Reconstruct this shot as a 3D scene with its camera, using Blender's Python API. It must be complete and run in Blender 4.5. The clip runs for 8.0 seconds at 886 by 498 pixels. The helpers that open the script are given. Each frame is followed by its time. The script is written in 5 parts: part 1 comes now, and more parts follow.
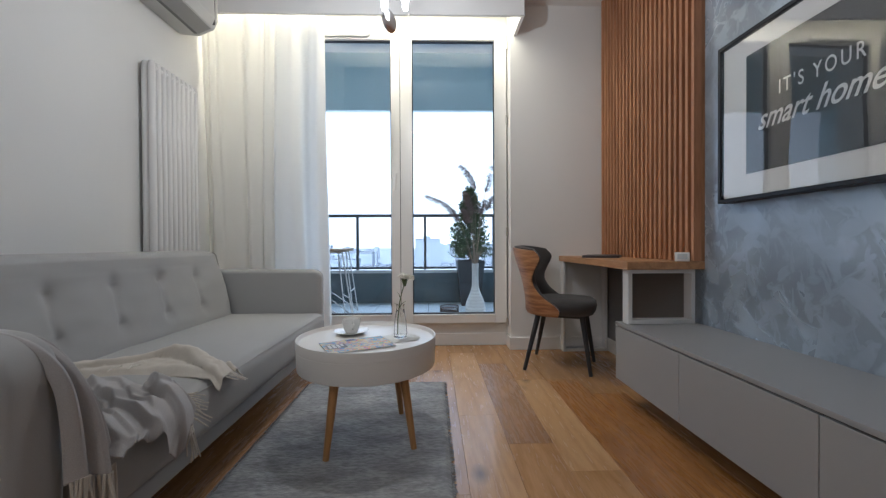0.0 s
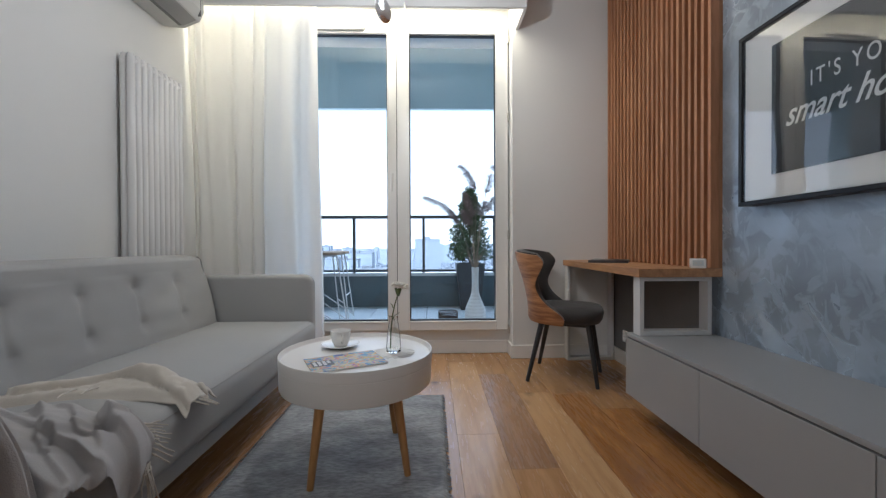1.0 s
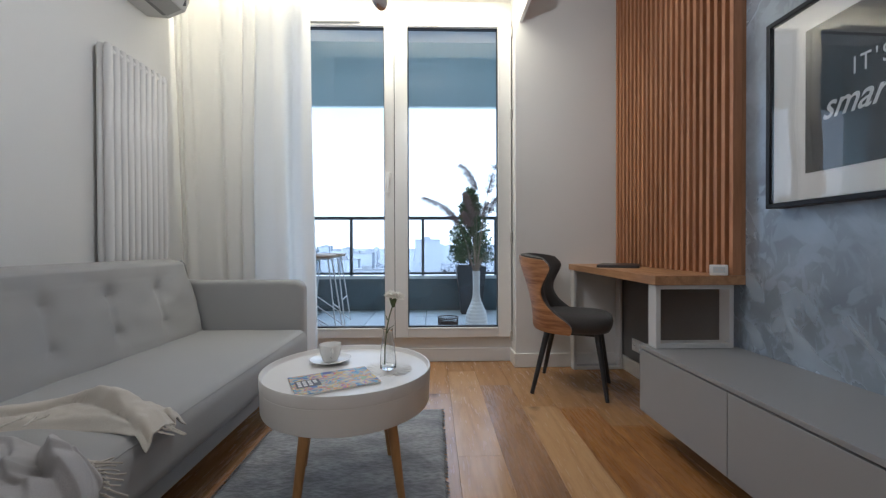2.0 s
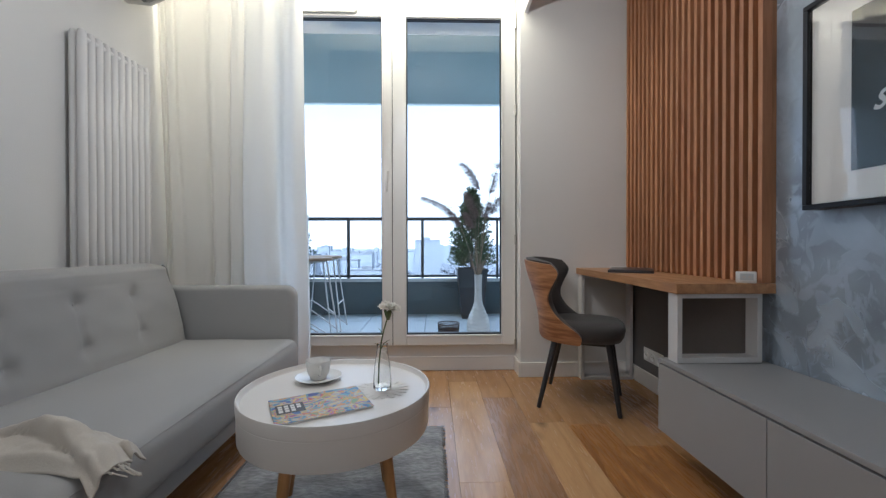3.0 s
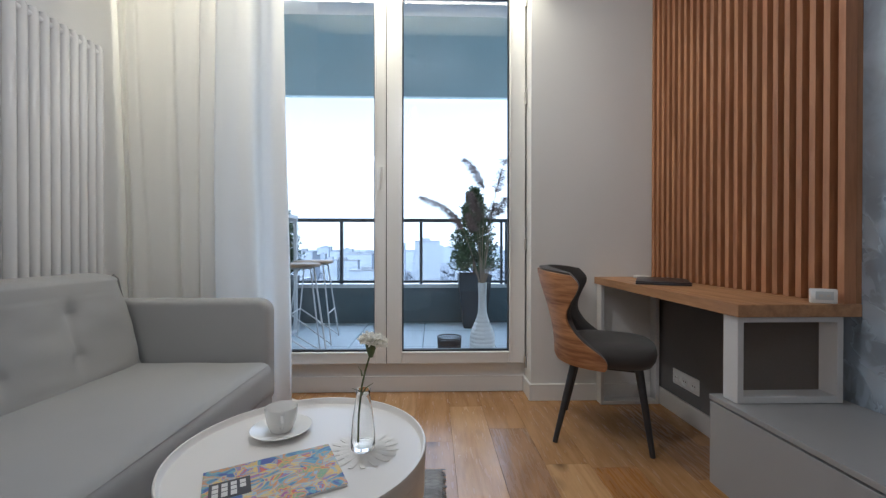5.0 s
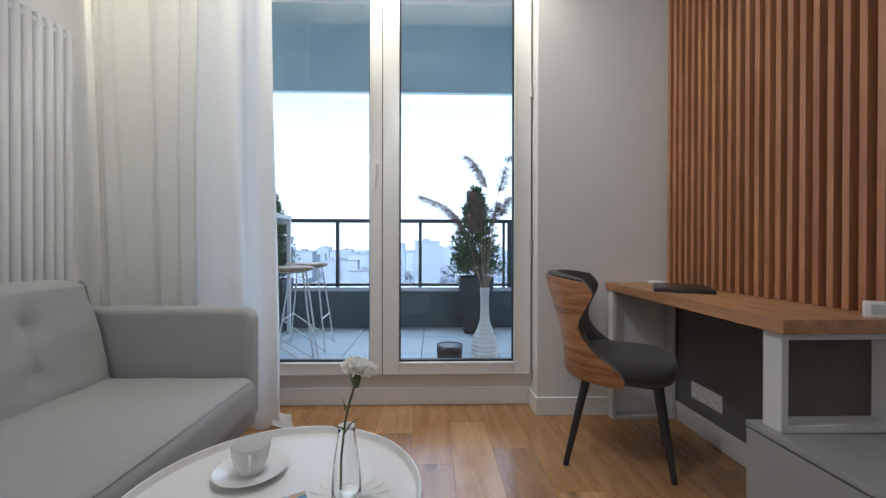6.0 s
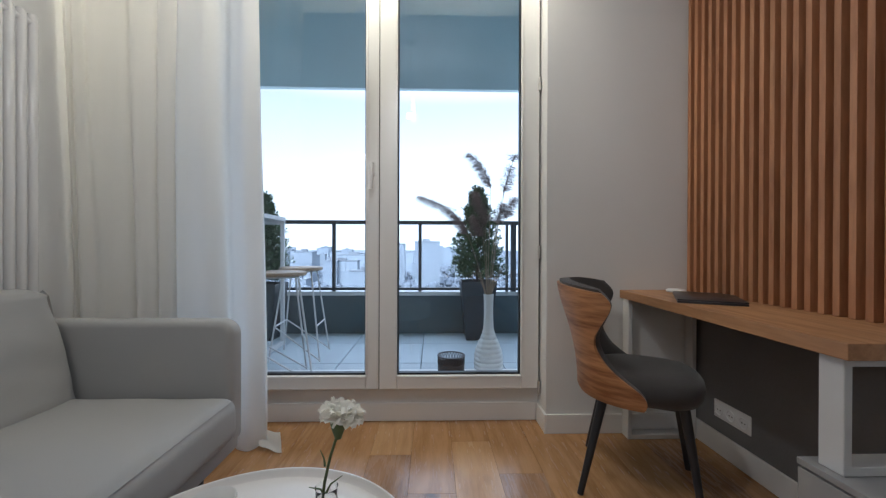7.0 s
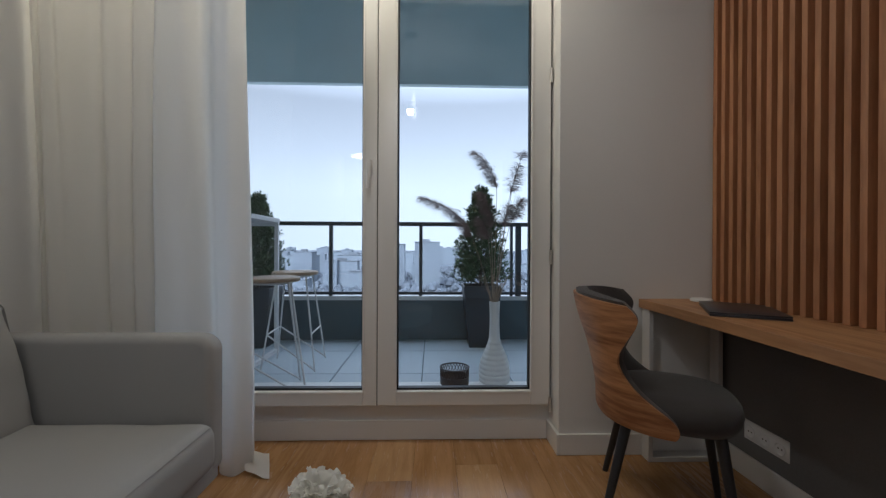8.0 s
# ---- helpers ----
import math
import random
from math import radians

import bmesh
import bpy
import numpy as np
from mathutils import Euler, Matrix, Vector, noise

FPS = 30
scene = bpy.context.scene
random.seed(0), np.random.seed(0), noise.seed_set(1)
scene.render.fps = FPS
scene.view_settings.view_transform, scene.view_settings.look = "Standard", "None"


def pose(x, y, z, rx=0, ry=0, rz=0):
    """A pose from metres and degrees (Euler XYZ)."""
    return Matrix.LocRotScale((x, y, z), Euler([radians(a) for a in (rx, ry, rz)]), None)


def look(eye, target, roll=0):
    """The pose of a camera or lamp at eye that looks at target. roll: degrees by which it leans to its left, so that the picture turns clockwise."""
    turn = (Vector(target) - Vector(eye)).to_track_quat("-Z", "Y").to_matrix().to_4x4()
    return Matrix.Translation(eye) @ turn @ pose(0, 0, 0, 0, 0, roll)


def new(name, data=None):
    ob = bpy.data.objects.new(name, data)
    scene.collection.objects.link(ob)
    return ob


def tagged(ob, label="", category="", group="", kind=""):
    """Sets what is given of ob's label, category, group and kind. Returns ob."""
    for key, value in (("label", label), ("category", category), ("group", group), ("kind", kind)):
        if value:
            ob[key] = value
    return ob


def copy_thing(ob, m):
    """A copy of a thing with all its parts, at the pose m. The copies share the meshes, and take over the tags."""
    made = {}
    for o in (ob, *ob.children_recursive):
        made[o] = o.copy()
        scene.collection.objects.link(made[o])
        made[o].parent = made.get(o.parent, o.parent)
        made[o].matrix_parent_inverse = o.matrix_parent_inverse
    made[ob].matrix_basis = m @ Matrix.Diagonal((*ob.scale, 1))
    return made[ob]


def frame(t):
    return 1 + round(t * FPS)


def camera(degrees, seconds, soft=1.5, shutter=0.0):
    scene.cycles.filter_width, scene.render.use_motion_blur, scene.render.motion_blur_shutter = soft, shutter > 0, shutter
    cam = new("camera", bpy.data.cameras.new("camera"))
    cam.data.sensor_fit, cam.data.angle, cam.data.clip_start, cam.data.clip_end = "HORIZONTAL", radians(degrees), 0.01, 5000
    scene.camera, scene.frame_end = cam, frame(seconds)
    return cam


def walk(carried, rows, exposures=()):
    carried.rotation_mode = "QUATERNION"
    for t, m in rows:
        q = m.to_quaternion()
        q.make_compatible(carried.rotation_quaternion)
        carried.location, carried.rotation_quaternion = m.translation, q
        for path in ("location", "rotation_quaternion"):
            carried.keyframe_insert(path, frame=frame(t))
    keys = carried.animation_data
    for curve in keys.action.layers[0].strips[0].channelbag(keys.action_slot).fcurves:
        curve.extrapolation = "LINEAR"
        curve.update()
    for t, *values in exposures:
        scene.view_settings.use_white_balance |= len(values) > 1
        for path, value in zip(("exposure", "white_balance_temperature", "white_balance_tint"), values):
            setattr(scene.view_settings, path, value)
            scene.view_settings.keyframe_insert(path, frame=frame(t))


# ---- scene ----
cam = camera(97.0, 8.0, soft=1.3)
# seconds, eye, yaw (to the left), pitch, lean
PATH = [
    (0, -0.0000, 0.0000, 0.8298, -1.46, -0.56, -0.30),
    (0.5, 0.0082, 0.0705, 0.8413, -1.46, -0.54, -0.27),
    (1, 0.0148, 0.1403, 0.8533, -1.47, -0.51, -0.23),
    (1.5, 0.0189, 0.2107, 0.8643, -1.47, -0.49, -0.20),
    (3, 0.0208, 0.4338, 0.8896, -1.48, -0.41, -0.09),
    (3.5, 0.0206, 0.5118, 0.8982, -1.49, -0.38, -0.06),
    (4, 0.0214, 0.5906, 0.9058, -1.49, -0.36, -0.02),
    (4.5, 0.0227, 0.6687, 0.9131, -1.50, -0.33, 0.01),
    (6, 0.0293, 0.9096, 0.9342, -1.51, -0.25, 0.12),
    (6.5, 0.0279, 0.9899, 0.9459, -1.51, -0.23, 0.15),
    (7, 0.0252, 1.0707, 0.9569, -1.52, -0.20, 0.19),
    (7.5, 0.0192, 1.1524, 0.9672, -1.52, -0.18, 0.22),
    (8, 0.0117, 1.2343, 0.9786, -1.53, -0.15, 0.26),
]


def aim(x, y, z, yaw, pitch, lean):
    a, b = radians(yaw), radians(pitch)
    way = Vector((-math.sin(a) * math.cos(b), math.cos(a) * math.cos(b), math.sin(b)))
    return look((x, y, z), Vector((x, y, z)) + way, lean)


walk(cam, [(row[0], aim(*row[1:])) for row in PATH], exposures=((0, 2.46, 5520, 9), (3.0, 2.42, 5500, 9), (6.5, 2.36, 5500, 9), (7.0, 2.17, 5560, 9), (7.5, 1.86, 5620, 9), (8, 1.48, 5820, 10)))

# ---- light ----
world = bpy.data.worlds.new("overcast_sky")
scene.world = world
world.use_nodes = True
wn = world.node_tree
sky = wn.nodes.new("ShaderNodeTexSky")
sky.sky_type = "NISHITA"
sky.sun_disc = False
sky.sun_elevation, sky.sun_rotation = radians(38), radians(200)
sky.air_density, sky.dust_density, sky.ozone_density = 1.0, 1.6, 1.0
wn.nodes["Background"].inputs["Strength"].default_value = 0.16
pale = wn.nodes.new("ShaderNodeHueSaturation")      # thin cloud veils the blue
pale.inputs["Saturation"].default_value = 0.27
wn.links.new(sky.outputs["Color"], pale.inputs["Color"])
where = wn.nodes.new("ShaderNodeTexCoord")          # overcast sky, even across the seen band, boosted overhead to light the room
split = wn.nodes.new("ShaderNodeSeparateXYZ")
rise = wn.nodes.new("ShaderNodeMapRange")
rise.inputs["From Min"].default_value, rise.inputs["From Max"].default_value = 0.34, 0.8
rise.inputs["To Min"].default_value, rise.inputs["To Max"].default_value = 0.53, 4.2
wn.links.new(where.outputs["Generated"], split.inputs["Vector"])
wn.links.new(split.outputs["Z"], rise.inputs["Value"])
lift = wn.nodes.new("ShaderNodeMath")               # haze evens out the lowest sky
lift.operation, lift.inputs[1].default_value = "MAXIMUM", 0.14
join = wn.nodes.new("ShaderNodeCombineXYZ")
wn.links.new(split.outputs["Z"], lift.inputs[0])
for axis in ("X", "Y"):
    wn.links.new(split.outputs[axis], join.inputs[axis])
wn.links.new(lift.outputs[0], join.inputs["Z"])
wn.links.new(join.outputs["Vector"], sky.inputs["Vector"])
wn.links.new(rise.outputs["Result"], pale.inputs["Value"])
wn.links.new(pale.outputs["Color"], wn.nodes["Background"].inputs["Color"])

sun = new("sun", bpy.data.lights.new("sun", "SUN"))
sun.data.energy, sun.data.angle, sun.data.color = 0.6, radians(20), (1.0, 0.96, 0.9)
sun.matrix_world = look((-6, -16, 14), (0, 0, 0))

cove = new("cove_led_light", bpy.data.lights.new("cove_led_light", "AREA"))
cove.data.shape, cove.data.size, cove.data.size_y = "RECTANGLE", 2.2, 0.03
cove.data.energy, cove.data.color = 2.5, (1.0, 0.88, 0.63)
cove.matrix_world = pose(-0.53, 2.90, 2.665, 14, 0, 0)

glow = new("pendant_light", bpy.data.lights.new("pendant_light", "POINT"))
glow.data.energy, glow.data.shadow_soft_size, glow.data.color = 4.2, 0.03, (1.0, 0.93, 0.83)
glow.location = (-0.18, 1.86, 2.14)

# Unseen fill lamp added behind the camera to brighten the room.
rear_fill = new("rear_fill_light", bpy.data.lights.new("rear_fill_light", "AREA"))
rear_fill.data.shape, rear_fill.data.size = "DISK", 0.5
rear_fill.data.energy, rear_fill.data.color = 3.2, (1.0, 0.94, 0.85)
rear_fill.location = (-1.2, -1.9, 2.62)

# ---- materials ----


def mat(name, colour, rough=0.6, metal=0.0, grain=0.0, scale=60.0, stretch=(1, 1, 1), bump=0.0, blotch=0.0,
        blotch_scale=3.0, spec=0.5, second=None, sheen=0.0, per_object=0.0, rough_var=0.0):
    """A surface with fine grain, broad blotches, relief and a little change from piece to piece."""
    m = bpy.data.materials.new(name)
    m.use_nodes = True
    t = m.node_tree
    b = t.nodes["Principled BSDF"]
    b.inputs["Roughness"].default_value, b.inputs["Metallic"].default_value = rough, metal
    b.inputs["Specular IOR Level"].default_value = spec
    if sheen:
        b.inputs["Sheen Weight"].default_value = sheen
    co = t.nodes.new("ShaderNodeTexCoord")
    mp = t.nodes.new("ShaderNodeMapping")
    mp.inputs["Scale"].default_value = stretch
    t.links.new(co.outputs["Object"], mp.inputs["Vector"])
    fine = t.nodes.new("ShaderNodeTexNoise")
    fine.inputs["Scale"].default_value, fine.inputs["Detail"].default_value = scale, 4
    wide = t.nodes.new("ShaderNodeTexNoise")
    wide.inputs["Scale"].default_value, wide.inputs["Detail"].default_value = blotch_scale, 3
    t.links.new(mp.outputs["Vector"], fine.inputs["Vector"])
    t.links.new(mp.outputs["Vector"], wide.inputs["Vector"])

    def mix(a, fac, other, how="MIX"):
        n = t.nodes.new("ShaderNodeMix")
        n.data_type, n.blend_type = "RGBA", how
        t.links.new(fac, n.inputs["Factor"])
        t.links.new(a, n.inputs["A"])
        if isinstance(other, tuple):
            n.inputs["B"].default_value = other
        else:
            t.links.new(other, n.inputs["B"])
        return n.outputs["Result"]

    def ramp(src, lo, hi, a, c):
        n = t.nodes.new("ShaderNodeMapRange")
        for key, v in (("From Min", lo), ("From Max", hi), ("To Min", a), ("To Max", c)):
            n.inputs[key].default_value = v
        t.links.new(src, n.inputs["Value"])
        return n.outputs["Result"]

    rgb = t.nodes.new("ShaderNodeRGB")
    rgb.outputs[0].default_value = (*colour, 1)
    out = rgb.outputs[0]
    other = (*(second or tuple(c * 0.55 for c in colour)), 1)
    if blotch:
        out = mix(out, ramp(wide.outputs["Fac"], 0.35, 0.68, 0, blotch), other)
    if grain:
        out = mix(out, ramp(fine.outputs["Fac"], 0.3, 0.7, 0, grain), other)
    if per_object:
        info = t.nodes.new("ShaderNodeObjectInfo")
        hsv = t.nodes.new("ShaderNodeHueSaturation")
        t.links.new(out, hsv.inputs["Color"])
        t.links.new(ramp(info.outputs["Random"], 0, 1, 1 - per_object, 1 + per_object), hsv.inputs["Value"])
        out = hsv.outputs["Color"]
    t.links.new(out, b.inputs["Base Color"])
    if rough_var:
        t.links.new(ramp(wide.outputs["Fac"], 0.3, 0.7, rough - rough_var, rough + rough_var), b.inputs["Roughness"])
    if bump:
        bn = t.nodes.new("ShaderNodeBump")
        bn.inputs["Strength"].default_value, bn.inputs["Distance"].default_value = 1.0, bump
        t.links.new(fine.outputs["Fac"], bn.inputs["Height"])
        t.links.new(bn.outputs["Normal"], b.inputs["Normal"])
    return m


def wood(name, light, dark, rough=0.4, ring=9.0, along="Y", per_object=0.12, knots=0.0, shift=True, bump=0.00025):
    """Timber: long streaks and cathedral rings along one axis, offset from piece to piece."""
    m = bpy.data.materials.new(name)
    m.use_nodes = True
    t = m.node_tree
    b = t.nodes["Principled BSDF"]
    b.inputs["Specular IOR Level"].default_value = 0.5
    co = t.nodes.new("ShaderNodeTexCoord")
    info = t.nodes.new("ShaderNodeObjectInfo")
    off = t.nodes.new("ShaderNodeVectorMath")
    off.operation = "MULTIPLY_ADD"
    off.inputs[1].default_value = (37.0, 23.0, 11.0)
    t.links.new(info.outputs["Random"], off.inputs[0])
    t.links.new(co.outputs["Object"], off.inputs[2])
    src = off.outputs["Vector"] if shift else co.outputs["Object"]
    mp = t.nodes.new("ShaderNodeMapping")
    mp.inputs["Scale"].default_value = {"X": (0.1, 1, 1), "Y": (1, 0.1, 1), "Z": (1, 1, 0.1), "XY": (0.12, 0.12, 1)}[along]
    t.links.new(src, mp.inputs["Vector"])
    warp = t.nodes.new("ShaderNodeTexNoise")
    warp.inputs["Scale"].default_value, warp.inputs["Detail"].default_value = 5.0, 2
    t.links.new(mp.outputs["Vector"], warp.inputs["Vector"])
    mul = t.nodes.new("ShaderNodeMath")
    mul.operation, mul.inputs[1].default_value = "MULTIPLY", ring * 6.0
    t.links.new(warp.outputs["Fac"], mul.inputs[0])
    sine = t.nodes.new("ShaderNodeMath")
    sine.operation = "SINE"
    t.links.new(mul.outputs[0], sine.inputs[0])
    fib = t.nodes.new("ShaderNodeTexNoise")
    fib.inputs["Scale"].default_value, fib.inputs["Detail"].default_value = 90.0, 4
    t.links.new(mp.outputs["Vector"], fib.inputs["Vector"])
    add = t.nodes.new("ShaderNodeMath")
    add.operation = "MULTIPLY_ADD"
    add.inputs[1].default_value = 0.16
    t.links.new(sine.outputs[0], add.inputs[0])
    t.links.new(fib.outputs["Fac"], add.inputs[2])
    ra = t.nodes.new("ShaderNodeValToRGB")
    ra.color_ramp.elements[0].position, ra.color_ramp.elements[0].color = 0.25, (*dark, 1)
    ra.color_ramp.elements[1].position, ra.color_ramp.elements[1].color = 0.72, (*light, 1)
    t.links.new(add.outputs[0], ra.inputs["Fac"])
    out = ra.outputs["Color"]
    if knots:
        vo = t.nodes.new("ShaderNodeTexVoronoi")
        vo.inputs["Scale"].default_value = 2.3
        mk = t.nodes.new("ShaderNodeMapping")
        mk.inputs["Scale"].default_value = (1.5, 0.8, 1)
        t.links.new(src, mk.inputs["Vector"])
        t.links.new(mk.outputs["Vector"], vo.inputs["Vector"])
        mr = t.nodes.new("ShaderNodeMapRange")
        for key, v in (("From Min", 0.03), ("From Max", 0.14), ("To Min", knots), ("To Max", 0.0)):
            mr.inputs[key].default_value = v
        t.links.new(vo.outputs["Distance"], mr.inputs["Value"])
        mx = t.nodes.new("ShaderNodeMix")
        mx.data_type = "RGBA"
        mx.inputs["B"].default_value = (*tuple(c * 0.22 for c in dark), 1)
        t.links.new(mr.outputs["Result"], mx.inputs["Factor"])
        t.links.new(out, mx.inputs["A"])
        out = mx.outputs["Result"]
    hsv = t.nodes.new("ShaderNodeHueSaturation")
    mr = t.nodes.new("ShaderNodeMapRange")
    mr.inputs["To Min"].default_value, mr.inputs["To Max"].default_value = 1 - per_object, 1 + per_object
    t.links.new(info.outputs["Random"], mr.inputs["Value"])
    t.links.new(mr.outputs["Result"], hsv.inputs["Value"])
    t.links.new(out, hsv.inputs["Color"])
    t.links.new(hsv.outputs["Color"], b.inputs["Base Color"])
    rr = t.nodes.new("ShaderNodeMapRange")
    rr.inputs["To Min"].default_value, rr.inputs["To Max"].default_value = rough + 0.1, rough - 0.08
    t.links.new(fib.outputs["Fac"], rr.inputs["Value"])
    t.links.new(rr.outputs["Result"], b.inputs["Roughness"])
    bn = t.nodes.new("ShaderNodeBump")
    bn.inputs["Distance"].default_value = bump
    t.links.new(fib.outputs["Fac"], bn.inputs["Height"])
    t.links.new(bn.outputs["Normal"], b.inputs["Normal"])
    return m


def stucco(name, dark, light):
    """Troweled decorative plaster: crossing curved strokes, the smooth raised ones glossier and paler, with window
    sheen in their colour.
    """
    m = bpy.data.materials.new(name)
    m.use_nodes = True
    t = m.node_tree
    b = t.nodes["Principled BSDF"]
    co = t.nodes.new("ShaderNodeTexCoord")

    def math_node(how, a, c=None):
        n = t.nodes.new("ShaderNodeMath")
        n.operation = how
        for k, q in enumerate((a, c)):
            if q is None:
                continue
            if isinstance(q, (int, float)):
                n.inputs[k].default_value = q
            else:
                t.links.new(q, n.inputs[k])
        return n.outputs[0]

    def span(src, lo, hi, a, c):
        n = t.nodes.new("ShaderNodeMapRange")
        for key, q in (("From Min", lo), ("From Max", hi), ("To Min", a), ("To Max", c)):
            n.inputs[key].default_value = q
        t.links.new(src, n.inputs["Value"])
        return n.outputs["Result"]

    def noise_at(scale, detail, turn=0.0, stretch=(1, 1, 1), bend=0.0):
        mp = t.nodes.new("ShaderNodeMapping")
        mp.vector_type = "TEXTURE"
        mp.inputs["Rotation"].default_value, mp.inputs["Scale"].default_value = (turn, 0, 0), stretch
        t.links.new(co.outputs["Object"], mp.inputs["Vector"])
        n = t.nodes.new("ShaderNodeTexNoise")
        n.inputs["Scale"].default_value, n.inputs["Detail"].default_value, n.inputs["Distortion"].default_value = scale, detail, bend
        t.links.new(mp.outputs["Vector"], n.inputs["Vector"])
        return n.outputs["Fac"]

    calm = span(noise_at(1.9, 2), 0.38, 0.62, 0.2, 1.0)
    one = span(noise_at(5.8, 3, 0.85, (1, 1.0, 0.5), 0.5), 0.52, 0.58, 0, 1)
    two = span(noise_at(6.6, 3, -0.7, (1, 1.0, 0.48), 0.5), 0.54, 0.60, 0, 1)
    three = span(noise_at(11.0, 3, 1.5, (1, 1.2, 0.4), 0.6), 0.55, 0.62, 0, 1)
    strokes = math_node("MAXIMUM", math_node("MAXIMUM", one, math_node("MULTIPLY", two, 0.8)), math_node("MULTIPLY", three, 0.7))
    strokes = math_node("MULTIPLY", strokes, calm)
    cloud = noise_at(2.6, 5, 0.3, (1, 1, 0.8), 0.4)
    shade = math_node("ADD", math_node("MULTIPLY", strokes, 0.56), span(cloud, 0.32, 0.68, 0.0, 0.42))
    mx = t.nodes.new("ShaderNodeMix")
    mx.data_type = "RGBA"
    mx.inputs["A"].default_value, mx.inputs["B"].default_value = (*dark, 1), (*light, 1)
    t.links.new(shade, mx.inputs["Factor"])
    t.links.new(mx.outputs["Result"], b.inputs["Base Color"])
    t.links.new(span(strokes, 0, 1, 0.40, 0.19), b.inputs["Roughness"])
    b.inputs["Specular IOR Level"].default_value, b.inputs["Metallic"].default_value = 0.75, 0.35     # pearly paste
    bn = t.nodes.new("ShaderNodeBump")
    bn.inputs["Strength"].default_value, bn.inputs["Distance"].default_value = 0.7, 0.0022
    t.links.new(shade, bn.inputs["Height"])
    t.links.new(bn.outputs["Normal"], b.inputs["Normal"])
    return m


def glass(name, tint=(1, 1, 1), rough=0.0, warp=0.0, ior=1.45):
    """Clear pane: see-through with a Fresnel gloss."""
    m = bpy.data.materials.new(name)
    m.use_nodes = True
    t = m.node_tree
    t.nodes.remove(t.nodes["Principled BSDF"])
    tr = t.nodes.new("ShaderNodeBsdfTransparent")
    tr.inputs["Color"].default_value = (*tint, 1)
    gl = t.nodes.new("ShaderNodeBsdfGlossy")
    gl.inputs["Roughness"].default_value = rough
    lw = t.nodes.new("ShaderNodeLayerWeight")
    po = t.nodes.new("ShaderNodeMath")
    po.operation, po.inputs[1].default_value = "POWER", 5.0
    fr = t.nodes.new("ShaderNodeMath")
    f0 = ((ior - 1) / (ior + 1)) ** 2
    fr.operation, fr.inputs[1].default_value, fr.inputs[2].default_value = "MULTIPLY_ADD", 1 - f0, f0
    t.links.new(lw.outputs["Facing"], po.inputs[0])
    t.links.new(po.outputs[0], fr.inputs[0])
    mx = t.nodes.new("ShaderNodeMixShader")
    t.links.new(fr.outputs[0], mx.inputs[0])
    t.links.new(tr.outputs[0], mx.inputs[1])
    t.links.new(gl.outputs[0], mx.inputs[2])
    t.links.new(mx.outputs[0], t.nodes["Material Output"].inputs["Surface"])
    if warp:
        no = t.nodes.new("ShaderNodeTexNoise")
        no.inputs["Scale"].default_value, no.inputs["Detail"].default_value = 2.2, 1
        co = t.nodes.new("ShaderNodeTexCoord")
        t.links.new(co.outputs["Object"], no.inputs["Vector"])
        bn = t.nodes.new("ShaderNodeBump")
        bn.inputs["Distance"].default_value = warp
        t.links.new(no.outputs["Fac"], bn.inputs["Height"])
        t.links.new(bn.outputs["Normal"], gl.inputs["Normal"])
    return m


def cloth(name, colour, through_part, weave=900.0):
    """Thin woven cloth that lets part of the light through."""
    m = bpy.data.materials.new(name)
    m.use_nodes = True
    t = m.node_tree
    t.nodes.remove(t.nodes["Principled BSDF"])
    di = t.nodes.new("ShaderNodeBsdfDiffuse")
    ts = t.nodes.new("ShaderNodeBsdfTranslucent")
    for n in (di, ts):
        n.inputs["Color"].default_value = (*colour, 1)
    mx = t.nodes.new("ShaderNodeMixShader")
    mx.inputs[0].default_value = through_part
    t.links.new(di.outputs[0], mx.inputs[1])
    t.links.new(ts.outputs[0], mx.inputs[2])
    t.links.new(mx.outputs[0], t.nodes["Material Output"].inputs["Surface"])
    no = t.nodes.new("ShaderNodeTexNoise")
    no.inputs["Scale"].default_value = weave
    co = t.nodes.new("ShaderNodeTexCoord")
    t.links.new(co.outputs["Object"], no.inputs["Vector"])
    bn = t.nodes.new("ShaderNodeBump")
    bn.inputs["Distance"].default_value = 0.0006
    t.links.new(no.outputs["Fac"], bn.inputs["Height"])
    t.links.new(bn.outputs["Normal"], di.inputs["Normal"])
    return m


def lamp_glow(name, colour, strength):
    m = bpy.data.materials.new(name)
    m.use_nodes = True
    b = m.node_tree.nodes["Principled BSDF"]
    b.inputs["Base Color"].default_value = (0.9, 0.9, 0.9, 1)
    b.inputs["Emission Color"].default_value = (*colour, 1)
    b.inputs["Emission Strength"].default_value = strength
    return m


